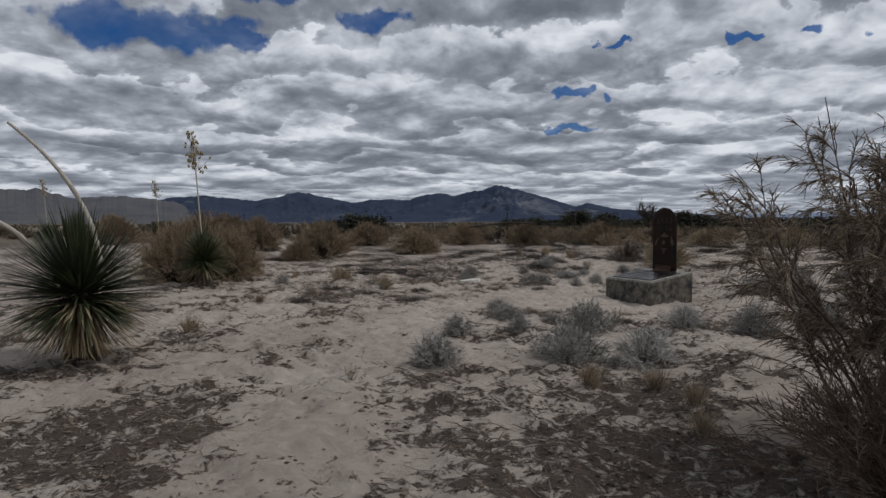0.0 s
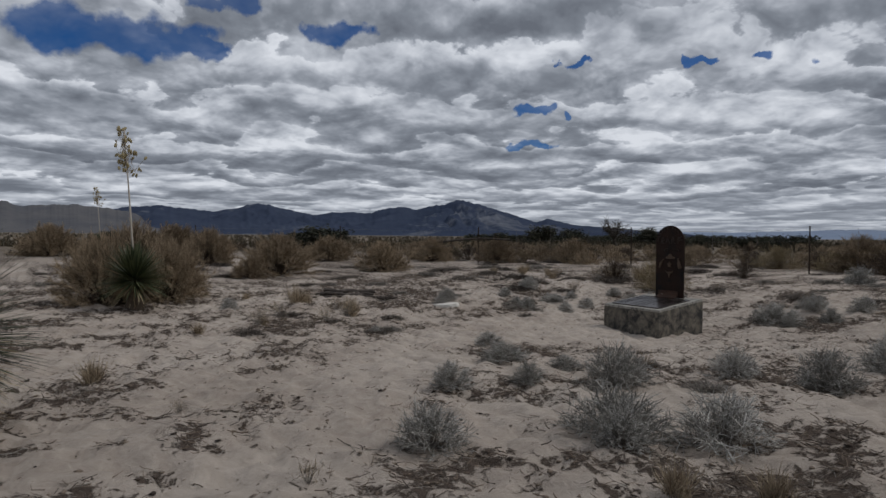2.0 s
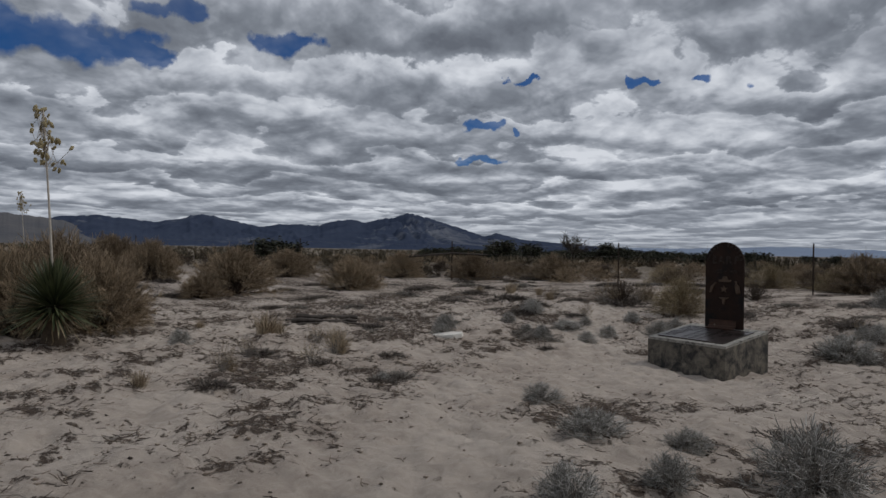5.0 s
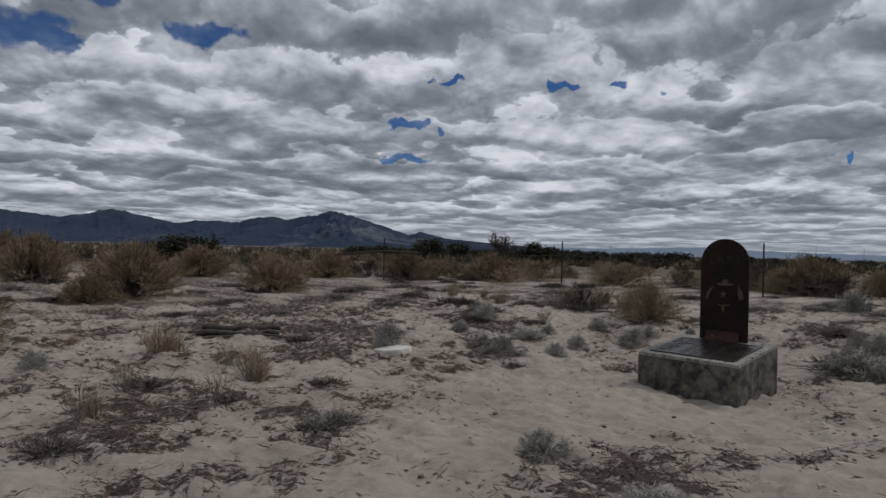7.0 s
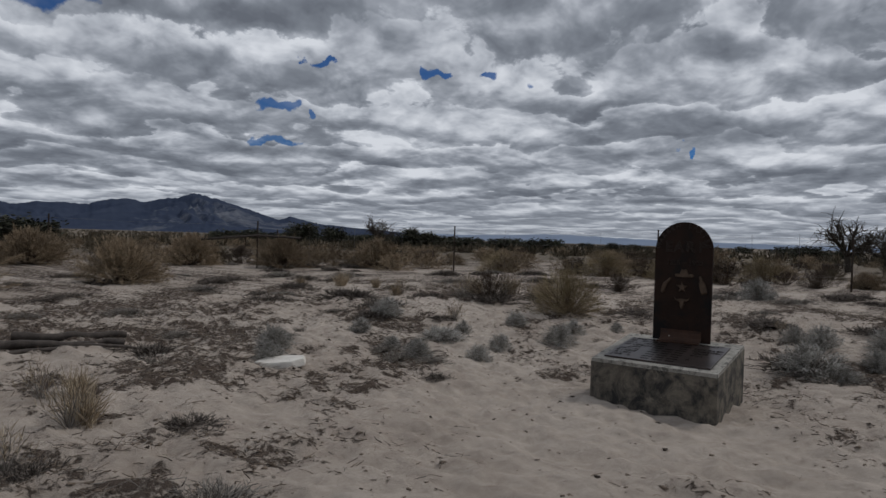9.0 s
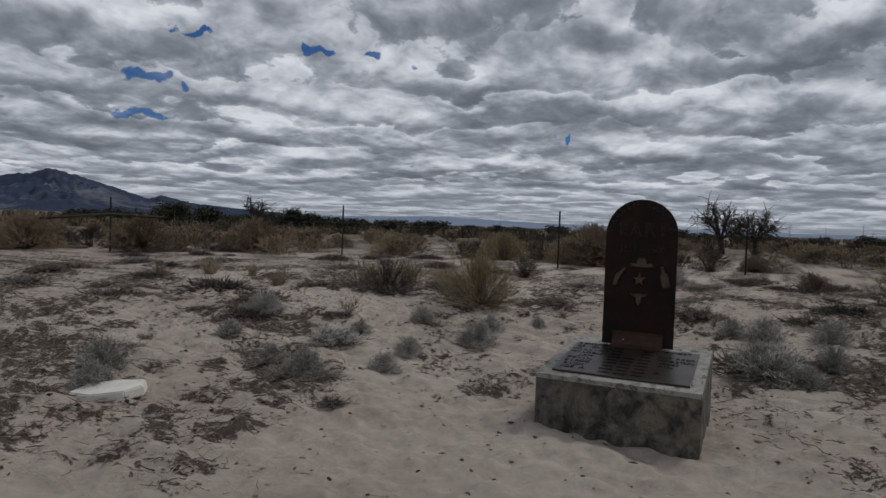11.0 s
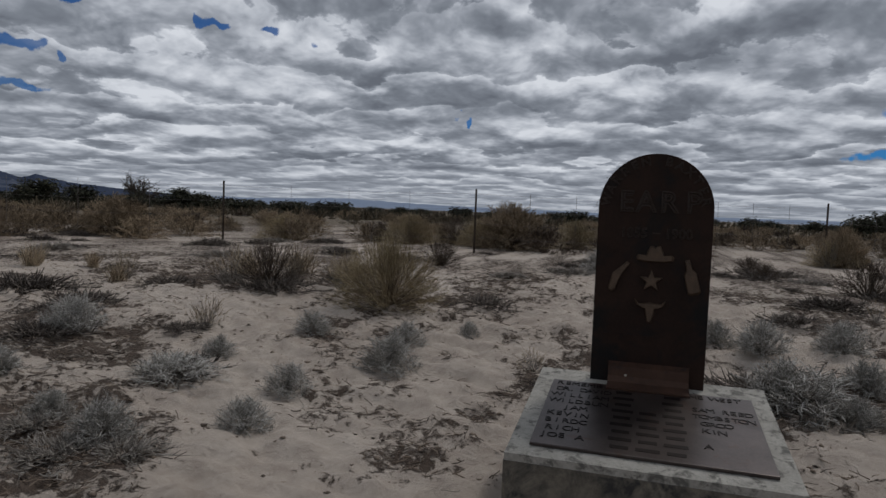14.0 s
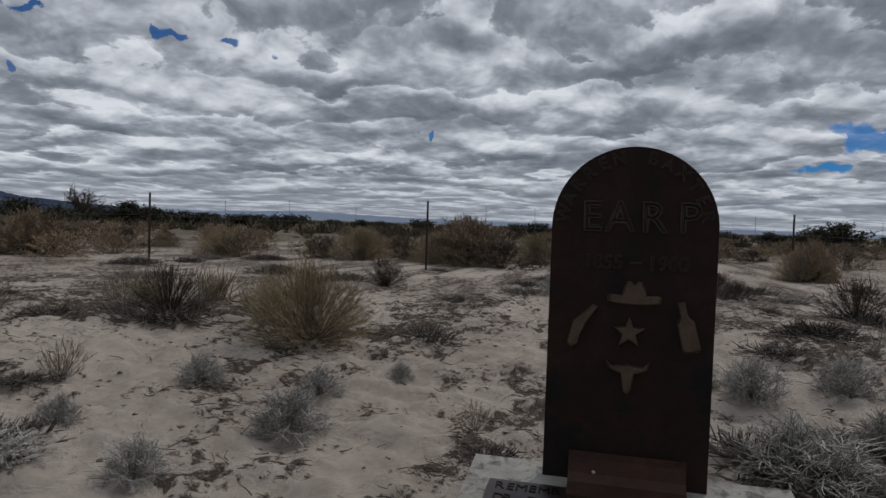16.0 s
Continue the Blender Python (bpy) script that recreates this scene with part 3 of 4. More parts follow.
# the upright plate
PLATE_L, PLATE_R, PLATE_TOP, PLATE_Y, PLATE_T = 0.251, 0.777, 1.593, 0.868, 0.022
mid_x, arch = (PLATE_L + PLATE_R) / 2, (PLATE_R - PLATE_L) / 2
stone = thing("headstone", "dark rusted steel headstone with an arched top and raised lettering", "headstone", pose(mid_x, PLATE_Y, 0))
outline = [(-arch, 0.455), (arch, 0.455)] + [(arch * math.cos(radians(a)), PLATE_TOP - arch + arch * math.sin(radians(a))) for a in range(0, 181, 5)]
part("plate", prism(outline, PLATE_T), RUST, stone, "", 0.004)
face = pose(0, -0.002, 0, 90)
# name round the arch, letter by letter
arch_words = "WARREN BAXTER"
for i, ch in enumerate(arch_words):
    if ch == " ":
        continue
    a = 170 - 160 * i / (len(arch_words) - 1)
    r = arch - 0.036
    ob = part("letter", text_mesh("letter", ch, 0.058, WELD, 0.0022), WELD, stone)
    ob.matrix_basis = pose(r * math.cos(radians(a)), -0.002, PLATE_TOP - arch + r * math.sin(radians(a)), 90) @ pose(0, 0, 0, 0, 0, a - 90)
for ch, x in zip("EARP", (-0.133, -0.043, 0.062, 0.172)):
    ob = part("letter", text_mesh("letter", ch, 0.142, WELD, 0.0034), WELD, stone)
    ob.matrix_basis = pose(x, -0.002, 1.358, 90)
    inner = part("letter", text_mesh("letter", ch, 0.110, WELD, 0.0022), WELD, stone)
    inner.matrix_basis = pose(x, -0.002, 1.358, 90)
for words, x in (("1855", -0.092), ("1900", 0.112)):
    for j, ch in enumerate(words):
        ob = part("numeral", text_mesh("numeral", ch, 0.066, WELD, 0.0020), WELD, stone)
        ob.matrix_basis = pose(x + (j - 1.5) * 0.032, -0.002, 1.212, 90)
dash = part("dash", box((0.038, 0.004, 0.006)), WELD, stone)
dash.matrix_basis = pose(0.012, -0.002, 1.214)


def relief_part(name, points, at, size, turn=0.0, depth=0.016):
    """A raised shape on the plate's face."""
    bm = prism([(x * size, z * size) for x, z in points], -depth)
    for v in bm.verts:
        if abs(v.co.y) > depth / 2:
            v.co.x *= 0.86
            v.co.z *= 0.86
    ob = part(name, bm, RUST_RELIEF, stone, "paler worn raised relief", 0.003)
    ob.matrix_basis = pose(at[0], 0.001, at[1], 0, turn)
    return ob


HAT = [(-1.0, -0.36), (-0.6, -0.42), (0, -0.44), (0.6, -0.42), (1.0, -0.36), (1.02, -0.1), (0.9, -0.02), (0.5, -0.06), (0.42, 0.2), (0.28, 0.48), (0.12, 0.5), (0, 0.38), (-0.12, 0.5), (-0.28, 0.48), (-0.42, 0.2), (-0.5, -0.06), (-0.9, -0.02), (-1.02, -0.1)]
relief_part("hat", HAT, (0.012, 1.112), 0.086)
STAR = [((1.0 if i % 2 == 0 else 0.42) * math.sin(radians(36 * i)), (1.0 if i % 2 == 0 else 0.42) * math.cos(radians(36 * i))) for i in range(10)]
relief_part("star", STAR, (0.0, 0.985), 0.058)
BOOT = [(0.22, 1.0), (0.42, 0.92), (0.22, 0.2), (0.16, -0.35), (0.2, -0.8), (0.02, -1.0), (-0.22, -0.9), (-0.26, -0.45), (-0.3, 0.1), (-0.05, 0.5)]
relief_part("pistol_grip", BOOT, (-0.160, 1.0), 0.085, 18)
BOTTLE = [(-0.14, 1.0), (0.14, 1.0), (0.16, 0.45), (0.34, 0.2), (0.36, -0.9), (0.2, -1.0), (-0.2, -1.0), (-0.36, -0.9), (-0.34, 0.2), (-0.16, 0.45)]
relief_part("bottle", BOTTLE, (0.178, 1.012), 0.086, -14)
SKULL = [(-1.0, 0.62), (-0.72, 0.34), (-0.2, 0.36), (0, 0.42), (0.2, 0.36), (0.72, 0.34), (1.0, 0.62), (0.86, 0.22), (0.5, 0.06), (0.3, 0.02), (0.26, -0.3), (0.16, -0.85), (0, -1.0), (-0.16, -0.85), (-0.26, -0.3), (-0.3, 0.02), (-0.5, 0.06), (-0.86, 0.22)]
relief_part("longhorn_skull", SKULL, (0.0, 0.85), 0.075)
for i, w in enumerate((0.075, 0.06, 0.05)):
    ob = part("worn_writing", box((w, 0.003, 0.03)), RUST, stone)
    ob.matrix_basis = pose(-0.17 + i * 0.085, -0.001, 0.70)
ob = part("worn_writing", box((0.03, 0.003, 0.035)), RUST, stone)
ob.matrix_basis = pose(0.15, -0.001, 0.69)

# the plaque on the sloping top, bent up against the plate at its back
plaque = thing("memorial_plaque", "dark rusted steel memorial plaque with cut lettering on the concrete base", "plaque", on_slope(0, 0, 0.001))
PX0, PX1, PY0, PY1 = 0.085, 0.972, 0.085, 0.785
sheet = box((PX1 - PX0, PY1 - PY0, 0.014), ((PX0 + PX1) / 2, (PY0 + PY1) / 2, 0.007))
part("plate", sheet, PLAQUE, plaque, "", 0.003)
tab = bmesh.new()
prof = [(PY1 - 0.06, 0.0145), (PY1 + 0.02, 0.017), (PY1 + 0.05, 0.035), (PY1 + 0.060, 0.08), (PY1 + 0.062, 0.105)]
rows_ = [[tab.verts.new((x, y, z + dz)) for y, z in prof] for x in (0.338, 0.706) for dz in (0.0, 0.009)]
for i in range(len(prof) - 1):
    tab.faces.new((rows_[0][i], rows_[0][i + 1], rows_[2][i + 1], rows_[2][i]))
    tab.faces.new((rows_[1][i], rows_[3][i], rows_[3][i + 1], rows_[1][i + 1]))
    tab.faces.new((rows_[0][i], rows_[1][i], rows_[1][i + 1], rows_[0][i + 1]))
    tab.faces.new((rows_[2][i], rows_[2][i + 1], rows_[3][i + 1], rows_[3][i]))
for i in (0, len(prof) - 1):
    tab.faces.new((rows_[0][i], rows_[2][i], rows_[3][i], rows_[1][i]))
bmesh.ops.recalc_face_normals(tab, faces=tab.faces)
part("bent_tab", tab, RUST_TAB, plaque, "orange-brown rusted bent steel tab")
bolt = bmesh.new()
bmesh.ops.create_uvsphere(bolt, u_segments=8, v_segments=6, radius=0.006, matrix=Matrix.Translation((0.42, PY1 + 0.05, 0.05)))
part("bolt", bolt, STALK, plaque, "pale bolt head")
LEFT = ["REMEMB", "DR. DAVID", "WILLIAM", "WILDBUN", "JAM", "KEVIN", "BIRDC", "RICH", "JOE A"]
RIGHT = ["HE WEST", "", "SAM REED", "TOMBSTON", "GROO", "KIN", "", "A"]


def cut_words(words, x, y, wide):
    """One line of hand-cut capitals, letter by letter."""
    for j, ch in enumerate(words):
        if ch != " ":
            ob = part("letter", text_mesh("letter", ch, 0.058, ENGRAVED, 0, 0.0008, "CENTER", 0.95), ENGRAVED, plaque)
            ob.matrix_basis = pose(x + (j + 0.5) * wide, y + random.uniform(-0.002, 0.002), 0.0155, 0, 0, random.uniform(-3, 3))


for i, words in enumerate(LEFT):
    cut_words(words, PX0 + 0.022 + (0.06 if i == 4 else 0.012 * (i % 3 == 1)), PY1 - 0.045 - i * 0.071, 0.027 if len(words) > 8 else 0.036)
for i, words in enumerate(RIGHT):
    cut_words(words, 0.705 + (0.03 if i > 3 else 0.0), PY1 - 0.045 - i * 0.071, 0.031)
for i in range(9):
    for j in range(3):
        if i < 3 and j == 1:
            continue
        ob = part("worn_inscription", box((0.07 + 0.02 * ((i + j) % 2), 0.026, 0.0012)), ENGRAVED, plaque)
        ob.matrix_basis = pose(0.42 + j * 0.105, PY1 - 0.09 - i * 0.069, 0.0148)

# ---- plants ----
def yucca(leaves, length, dead, trunk_h, seed_name):
    y = thing("yucca", "", "yucca")
    n = leaves
    way = dirs(n, -22, 88)
    start = np.array([0, 0, trunk_h]) + way * 0.06
    way2 = way + rng.normal(0, 0.10, way.shape)
    p = arcs(start, way2, rng.uniform(0.8, 1.1, n) * length, 0.10 * np.cos(np.arcsin(np.clip(way[:, 2], -1, 1))), 5)
    side = np.cross(way2, np.array([0, 0, 1.0]))
    side = np.cross(side, way2)[:, None, :] + 1e-4
    part("leaf_rosette", mesh_data("leaf_rosette", *blades(p, rng.uniform(0.009, 0.014, n), side), YUCCA_GREEN), None, y, "stiff narrow green leaves")
    n = dead
    way = dirs(n, -72, 2)
    start = np.array([0, 0, trunk_h * 0.95]) + way * 0.08
    p = arcs(start, way, rng.uniform(0.6, 1.0, n) * length * 0.92, 0.05, 5, 0.02)
    p[:, :, 2] = np.maximum(p[:, :, 2], 0.015)
    side = np.cross(np.cross(way, np.array([0, 0, 1.0])), way)[:, None, :] + 1e-4
    part("dead_leaf_skirt", mesh_data("dead_leaf_skirt", *blades(p, rng.uniform(0.008, 0.013, n), side), YUCCA_DEAD), None, y, "skirt of dry straw-coloured leaves")
    k = np.linspace(0, 1, 7)
    tp = np.stack([0 * k, 0 * k, -0.1 + (trunk_h + 0.15) * k], axis=1)[None]
    part("trunk", mesh_data("trunk", *tubes(tp, [0.15], 0.6, 9), YUCCA_TRUNK, True), None, y)
    return y


def stalk(parent, way, length, bend, r, start):
    k = np.linspace(0, 1, 14)[:, None]
    p = np.array(start) + np.array(way) * length * k + np.array(bend) * k ** 2.2
    part("flower_stalk", mesh_data("flower_stalk", *tubes(p[None], [r], 0.45, 7), STALK, True), None, parent, "bleached dry flower stalk")
    return p[-1], p


near_yucca = yucca(760, 0.66, 420, 0.50, "a")
near_yucca.matrix_basis = pose(2.48, -8.10, stand(2.48, -8.10))
tagged(near_yucca, "large green soaptree yucca with a dry leaf skirt and bent stalks")
stalk(near_yucca, (0.0, 0.0, 1.0), 1.45, (-0.36, -0.66, -0.08), 0.028, (0.0, 0.16, 0.6))
stalk(near_yucca, (-0.06, -0.11, 1.0), 0.8, (-0.34, -0.62, -0.1), 0.028, (0.0, -0.20, 0.6))

far_yucca = yucca(720, 0.52, 70, 0.42, "b")
far_yucca.matrix_basis = pose(-3.72, -6.2, stand(-3.72, -6.2))
tagged(far_yucca, "green yucca with one tall stalk of dry seed pods among brush")
tip, line = stalk(far_yucca, (-0.02, -0.05, 1.0), 2.35, (0.0, -0.03, 0.0), 0.017, (0.0, 0.0, 0.4))


def pods(parent, line, n, spread, size):
    at = line[-1] + (line[-5] - line[-1]) * rng.uniform(0, 1, (n, 1)) + rng.normal(0, spread, (n, 3)) * np.array([1, 1, 0.5])
    bm = bmesh.new()
    bmesh.ops.create_icosphere(bm, subdivisions=1, radius=size, matrix=Matrix.Diagonal((0.62, 0.62, 1.25, 1)))
    first = part("seed_pod", bm, POD, parent)
    for i, p in enumerate(at):
        ob = first if i == 0 else part("seed_pod", first.data, POD, parent)
        ob.matrix_basis = Matrix.Translation(p) @ pose(0, 0, 0, random.uniform(-40, 40), random.uniform(-40, 40)) @ Matrix.Scale(random.uniform(0.7, 1.2), 4)
    root = line[-1] + (line[-5] - line[-1]) * rng.uniform(0, 1, (n, 1))
    part("pod_stem", mesh_data("pod_stem", *tubes(np.stack([root, (root + at) / 2 + [0, 0, -0.02], at], axis=1), 0.004, 0.7), STALK), None, parent)


pods(far_yucca, line, 46, 0.085, 0.035)
for x, y, h in ((-21.2, -9.4, 2.7), (-22.0, -5.3, 2.8)):
    y2 = copy_thing(far_yucca, pose(x, y, stand(x, y)) @ Matrix.Scale(h / 2.75, 4))
    tagged(y2, "distant yucca with a tall dry flower stalk")


def bush(name, label, category, stems, fine, height, spread, stem_mat, tip_mat, r=0.006, low=25, high=88, droop=0.10, tipr=0.0025, tiplen=0.16, group="", scatter=0.6, segs=3, leaf_from=0.3, forks=0):
    """A rounded shrub: arching stems from the root and a haze of fine twigs along their outer halves."""
    b = thing(name, label, category, group=group)
    way = dirs(stems, low, high)
    n = stems
    start = np.stack([rng.normal(0, 0.06 * spread, n), rng.normal(0, 0.06 * spread, n), np.full(n, -0.03)], axis=1)
    reach = 1.0 / np.sqrt((way[:, 0] ** 2 + way[:, 1] ** 2) / spread ** 2 + way[:, 2] ** 2 / height ** 2) * rng.uniform(0.80, 1.04, n)
    p = arcs(start, way, reach, droop * rng.uniform(0, 1.6, n), 5, 0.025)
    part("woody_base", mesh_data("woody_base", *tubes(p, r * rng.uniform(0.6, 1.2, n), 0.35), stem_mat), None, b)
    pick = rng.integers(0, n, fine)
    at = rng.uniform(leaf_from, 0.99, fine) ** 0.6
    seg = np.clip((at * 4).astype(int), 0, 3)
    base = p[pick, seg] + (p[pick, seg + 1] - p[pick, seg]) * (at * 4 - seg)[:, None]
    tan = p[pick, seg + 1] - p[pick, seg]
    tan /= np.linalg.norm(tan, axis=1, keepdims=True) + 1e-9
    tw = tan + rng.normal(0, scatter, tan.shape) + np.array([0, 0, 0.15])
    tw /= np.linalg.norm(tw, axis=1, keepdims=True)
    t = arcs(base, tw, tiplen * rng.uniform(0.4, 1.1, fine) * min(1.0, height * 1.3), 0.06, segs, 0.05)
    t[:, :, 2] = np.maximum(t[:, :, 2], 0.0)
    if forks:
        fp, fs = rng.integers(0, n, forks), rng.integers(1, 4, forks)
        fw = p[fp, fs + 1] - p[fp, fs]
        fw /= np.linalg.norm(fw, axis=1, keepdims=True)
        fork = arcs(p[fp, fs], fw + rng.normal(0, 0.22, fw.shape), rng.uniform(0.25, 0.6, forks), 0.02, 4, 0.04)
        part("branchwork", mesh_data("branchwork", *tubes(fork, r * 0.45, 0.4), stem_mat), None, b)
    part("crown", mesh_data("crown", *tubes(t, tipr * rng.uniform(0.7, 1.3, fine), 0.5), tip_mat), None, b)
    return b


def place(proto, spots, label="", group=""):
    """Copies of a plant: (x, y, size), and how much taller than wide."""
    made = []
    for x, y, s, *tall in spots:
        c = copy_thing(proto, pose(x, y, stand(x, y, 0.01), 0, 0, random.uniform(0, 360)) @ Matrix.Diagonal((s * random.uniform(0.9, 1.12), s * random.uniform(0.9, 1.12), s * (tall[0] if tall else 1.0), 1)))
        tagged(c, label, group=group)
        made.append(c)
    return made


def remove(proto):
    for o in (*proto.children_recursive, proto):
        bpy.data.objects.remove(o)


# big tawny shrubs, built one metre high and scaled
# the dark brown stems also paint in the shade inside and under the crowns
tawny = [bush("shrub", "dry tawny rounded desert shrub on the sand", "shrub", 300, 11000, 1.1, 1.08, BROWN_STEM, TAWNY_TIP, 0.005, 8, 88, 0.06, group="tawny shrubs", tipr=0.0046, scatter=0.55, tiplen=0.17, segs=2) for _ in range(3)]
olive = [bush("shrub", "dry yellow-brown fanned desert shrub on the sand", "shrub", 560, 4200, 1.0, 1.0, BROWN_TIP, YELLOW_TIP, 0.004, 4, 88, 0.05, group="yellow-brown shrubs", scatter=0.3, tiplen=0.25) for _ in range(2)]
dark = bush("shrub", "dark brown leafless desert shrub on the sand", "shrub", 240, 1300, 1.0, 1.0, BROWN_STEM, BROWN_STEM, 0.006, 12, 88, 0.03, group="dark shrubs", scatter=0.45, tipr=0.004)
TAWNY = [[(-4.85, -6.55, 0.72, 1.5), (-10.2, -1.85, 1.0, 1.05), (-16.9, 2.3, 0.95), (-13.0, 7.6, 0.9), (-21.5, -2.6, 1.3), (-25.0, -7.0, 1.3)],
         [(-4.7, -5.55, 0.68, 1.45), (-10.5, 1.42, 0.82, 1.03), (-2.6, 13.4, 1.05), (-15.2, 6.0, 0.9), (-5.3, -6.05, 0.85, 1.5)],
         [(-15.8, -2.5, 0.95, 1.2), (-9.3, -2.9, 0.5), (-11.7, 10.4, 0.9), (1.28, 14.4, 0.42), (4.5, 13.14, 0.5, 1.6)]]
for proto, spots in zip(tawny, TAWNY):
    place(proto, spots)
OLIVE = [[(-1.95, 3.68, 0.62, 1.12), (-3.4, 13.6, 0.75), (-1.2, 14.8, 0.75)], [(-5.2, 13.3, 0.78), (4.3, 13.2, 0.6), (-8.5, 12.6, 0.65)]]
for proto, spots in zip(olive, OLIVE):
    place(proto, spots)
place(dark, [(3.2, 6.85, 0.55), (-2.6, 7.5, 0.42), (-3.44, 3.85, 0.48, 1.1), (2.3, 8.7, 0.3), (-6.2, 13.6, 0.62), (-4.4, 14.4, 0.7), (0.3, 13.6, 0.55), (2.3, 10.3, 0.32)])

# small grey shrubs, built one metre high and scaled
grey = [bush("small_shrub", "low grey twiggy desert shrub on the sand", "shrub", 170, 1500, 1.0, 0.80, GREY_STEM, GREY_LEAF, 0.010, 4, 85, 0.03, group="small grey shrubs", scatter=0.9, tipr=0.0085, tiplen=0.26) for _ in range(3)]
GREY = [[(3.58, -3.56, 0.36), (4.54, -4.57, 0.40, 0.75), (4.15, -5.62, 0.27), (3.9, -2.5, 0.26), (-2.14, 2.46, 0.2), (-2.36, 1.03, 0.34, 0.52), (1.44, 3.36, 0.3), (-3.54, 1.4, 0.28), (2.21, -3.63, 0.32, 0.62), (-3.0, -1.0, 0.24), (4.5, -1.1, 0.34)],
        [(4.93, -4.12, 0.41, 0.76), (3.04, -4.76, 0.2), (4.5, -2.15, 0.34), (1.11, -3.0, 0.24, 0.72), (-1.28, 2.02, 0.31, 0.9), (-1.65, 1.22, 0.2), (2.06, 3.56, 0.28), (1.45, 2.2, 0.46, 0.7), (-3.2, 0.5, 0.18), (-3.05, -4.95, 0.2), (-0.1, 7.95, 0.44), (-2.45, 0.2, 0.14)],
        [(3.12, -4.07, 0.18), (3.8, 0.85, 0.33), (2.74, -3.33, 0.2, 0.65), (-1.36, 2.62, 0.2), (-0.96, 3.13, 0.14), (-1.56, 0.62, 0.19), (-2.4, 1.55, 0.17), (-2.0, 0.1, 0.2), (2.0, 2.72, 0.24), (1.1, 3.66, 0.22), (-0.14, -3.87, 0.12), (-2.7, -1.3, 0.2), (1.75, 2.0, 0.18), (4.75, -4.75, 0.22), (5.0, -1.7, 0.3)]]
for proto, spots in zip(grey, GREY):
    place(proto, spots)


def tuft(name, label, stems, height, spread, mat, width, group):
    """Upright dry grass blades from one root."""
    n = stems
    way = dirs(n, 45, 88)
    start = np.stack([rng.normal(0, 0.12 * spread, n), rng.normal(0, 0.12 * spread, n), np.full(n, -0.03)], axis=1)
    p = arcs(start, way, height * rng.uniform(0.5, 1.05, n), rng.uniform(0, 0.35, n), 5, 0.02)
    t = thing(name, label, "grass tuft", group=group)
    part("blade_clump", mesh_data("blade_clump", *blades(p, width * rng.uniform(0.6, 1.2, n)), mat), None, t)
    return t


straw = [tuft("grass_tuft", "dry straw-coloured grass tuft on the sand", 210, 1.0, 1.0, STRAW, 0.011, "dry grass tufts") for _ in range(2)]
sparse = bush("bare_shrub", "sparse bare reddish-brown twigs rising from the sand", "shrub", 46, 90, 1.0, 0.8, GREY_STEM, STRAW, 0.009, 30, 85, -0.02, group="bare twig shrubs", scatter=0.35, tipr=0.009, tiplen=0.3)
STRAWS = [[(-3.4, -3.74, 0.42), (-7.2, 4.2, 0.42), (-4.2, 4.6, 0.5), (1.38, -7.1, 0.27), (-2.38, -3.2, 0.3), (5.35, -5.05, 0.22), (-6.6, 4.6, 0.3), (-3.2, 5.3, 0.45), (-1.8, -3.45, 0.34)],
          [(-3.5, -3.55, 0.3), (-5.15, 3.5, 0.3), (-3.7, 5.0, 0.5), (-2.9, 4.7, 0.4), (-1.12, -5.0, 0.22), (-4.5, -4.3, 0.18), (-0.85, -5.85, 0.2), (5.6, -4.7, 0.2), (6.4, -5.2, 0.22), (6.1, -4.9, 0.2), (-7.5, 3.4, 0.3)]]
for proto, spots in zip(straw, STRAWS):
    place(proto, spots)
place(sparse, [(-2.92, 2.12, 0.26), (-3.3, 4.1, 0.42), (-2.75, 4.25, 0.4), (-3.95, 3.9, 0.45), (-0.28, 2.48, 0.2), (-1.7, -4.6, 0.24), (-1.0, -5.1, 0.24), (-1.75, -3.55, 0.3), (-2.95, 2.1, 0.2),
               (-5.2, 3.7, 0.32), (2.5, -6.65, 0.1), (4.35, -6.4, 0.12), (-1.2, -4.1, 0.24), (-2.5, -3.4, 0.25), (3.3, -2.9, 0.2), (4.2, 13.0, 0.7), (0.9, 4.0, 0.2), (2.6, 4.6, 0.2)])

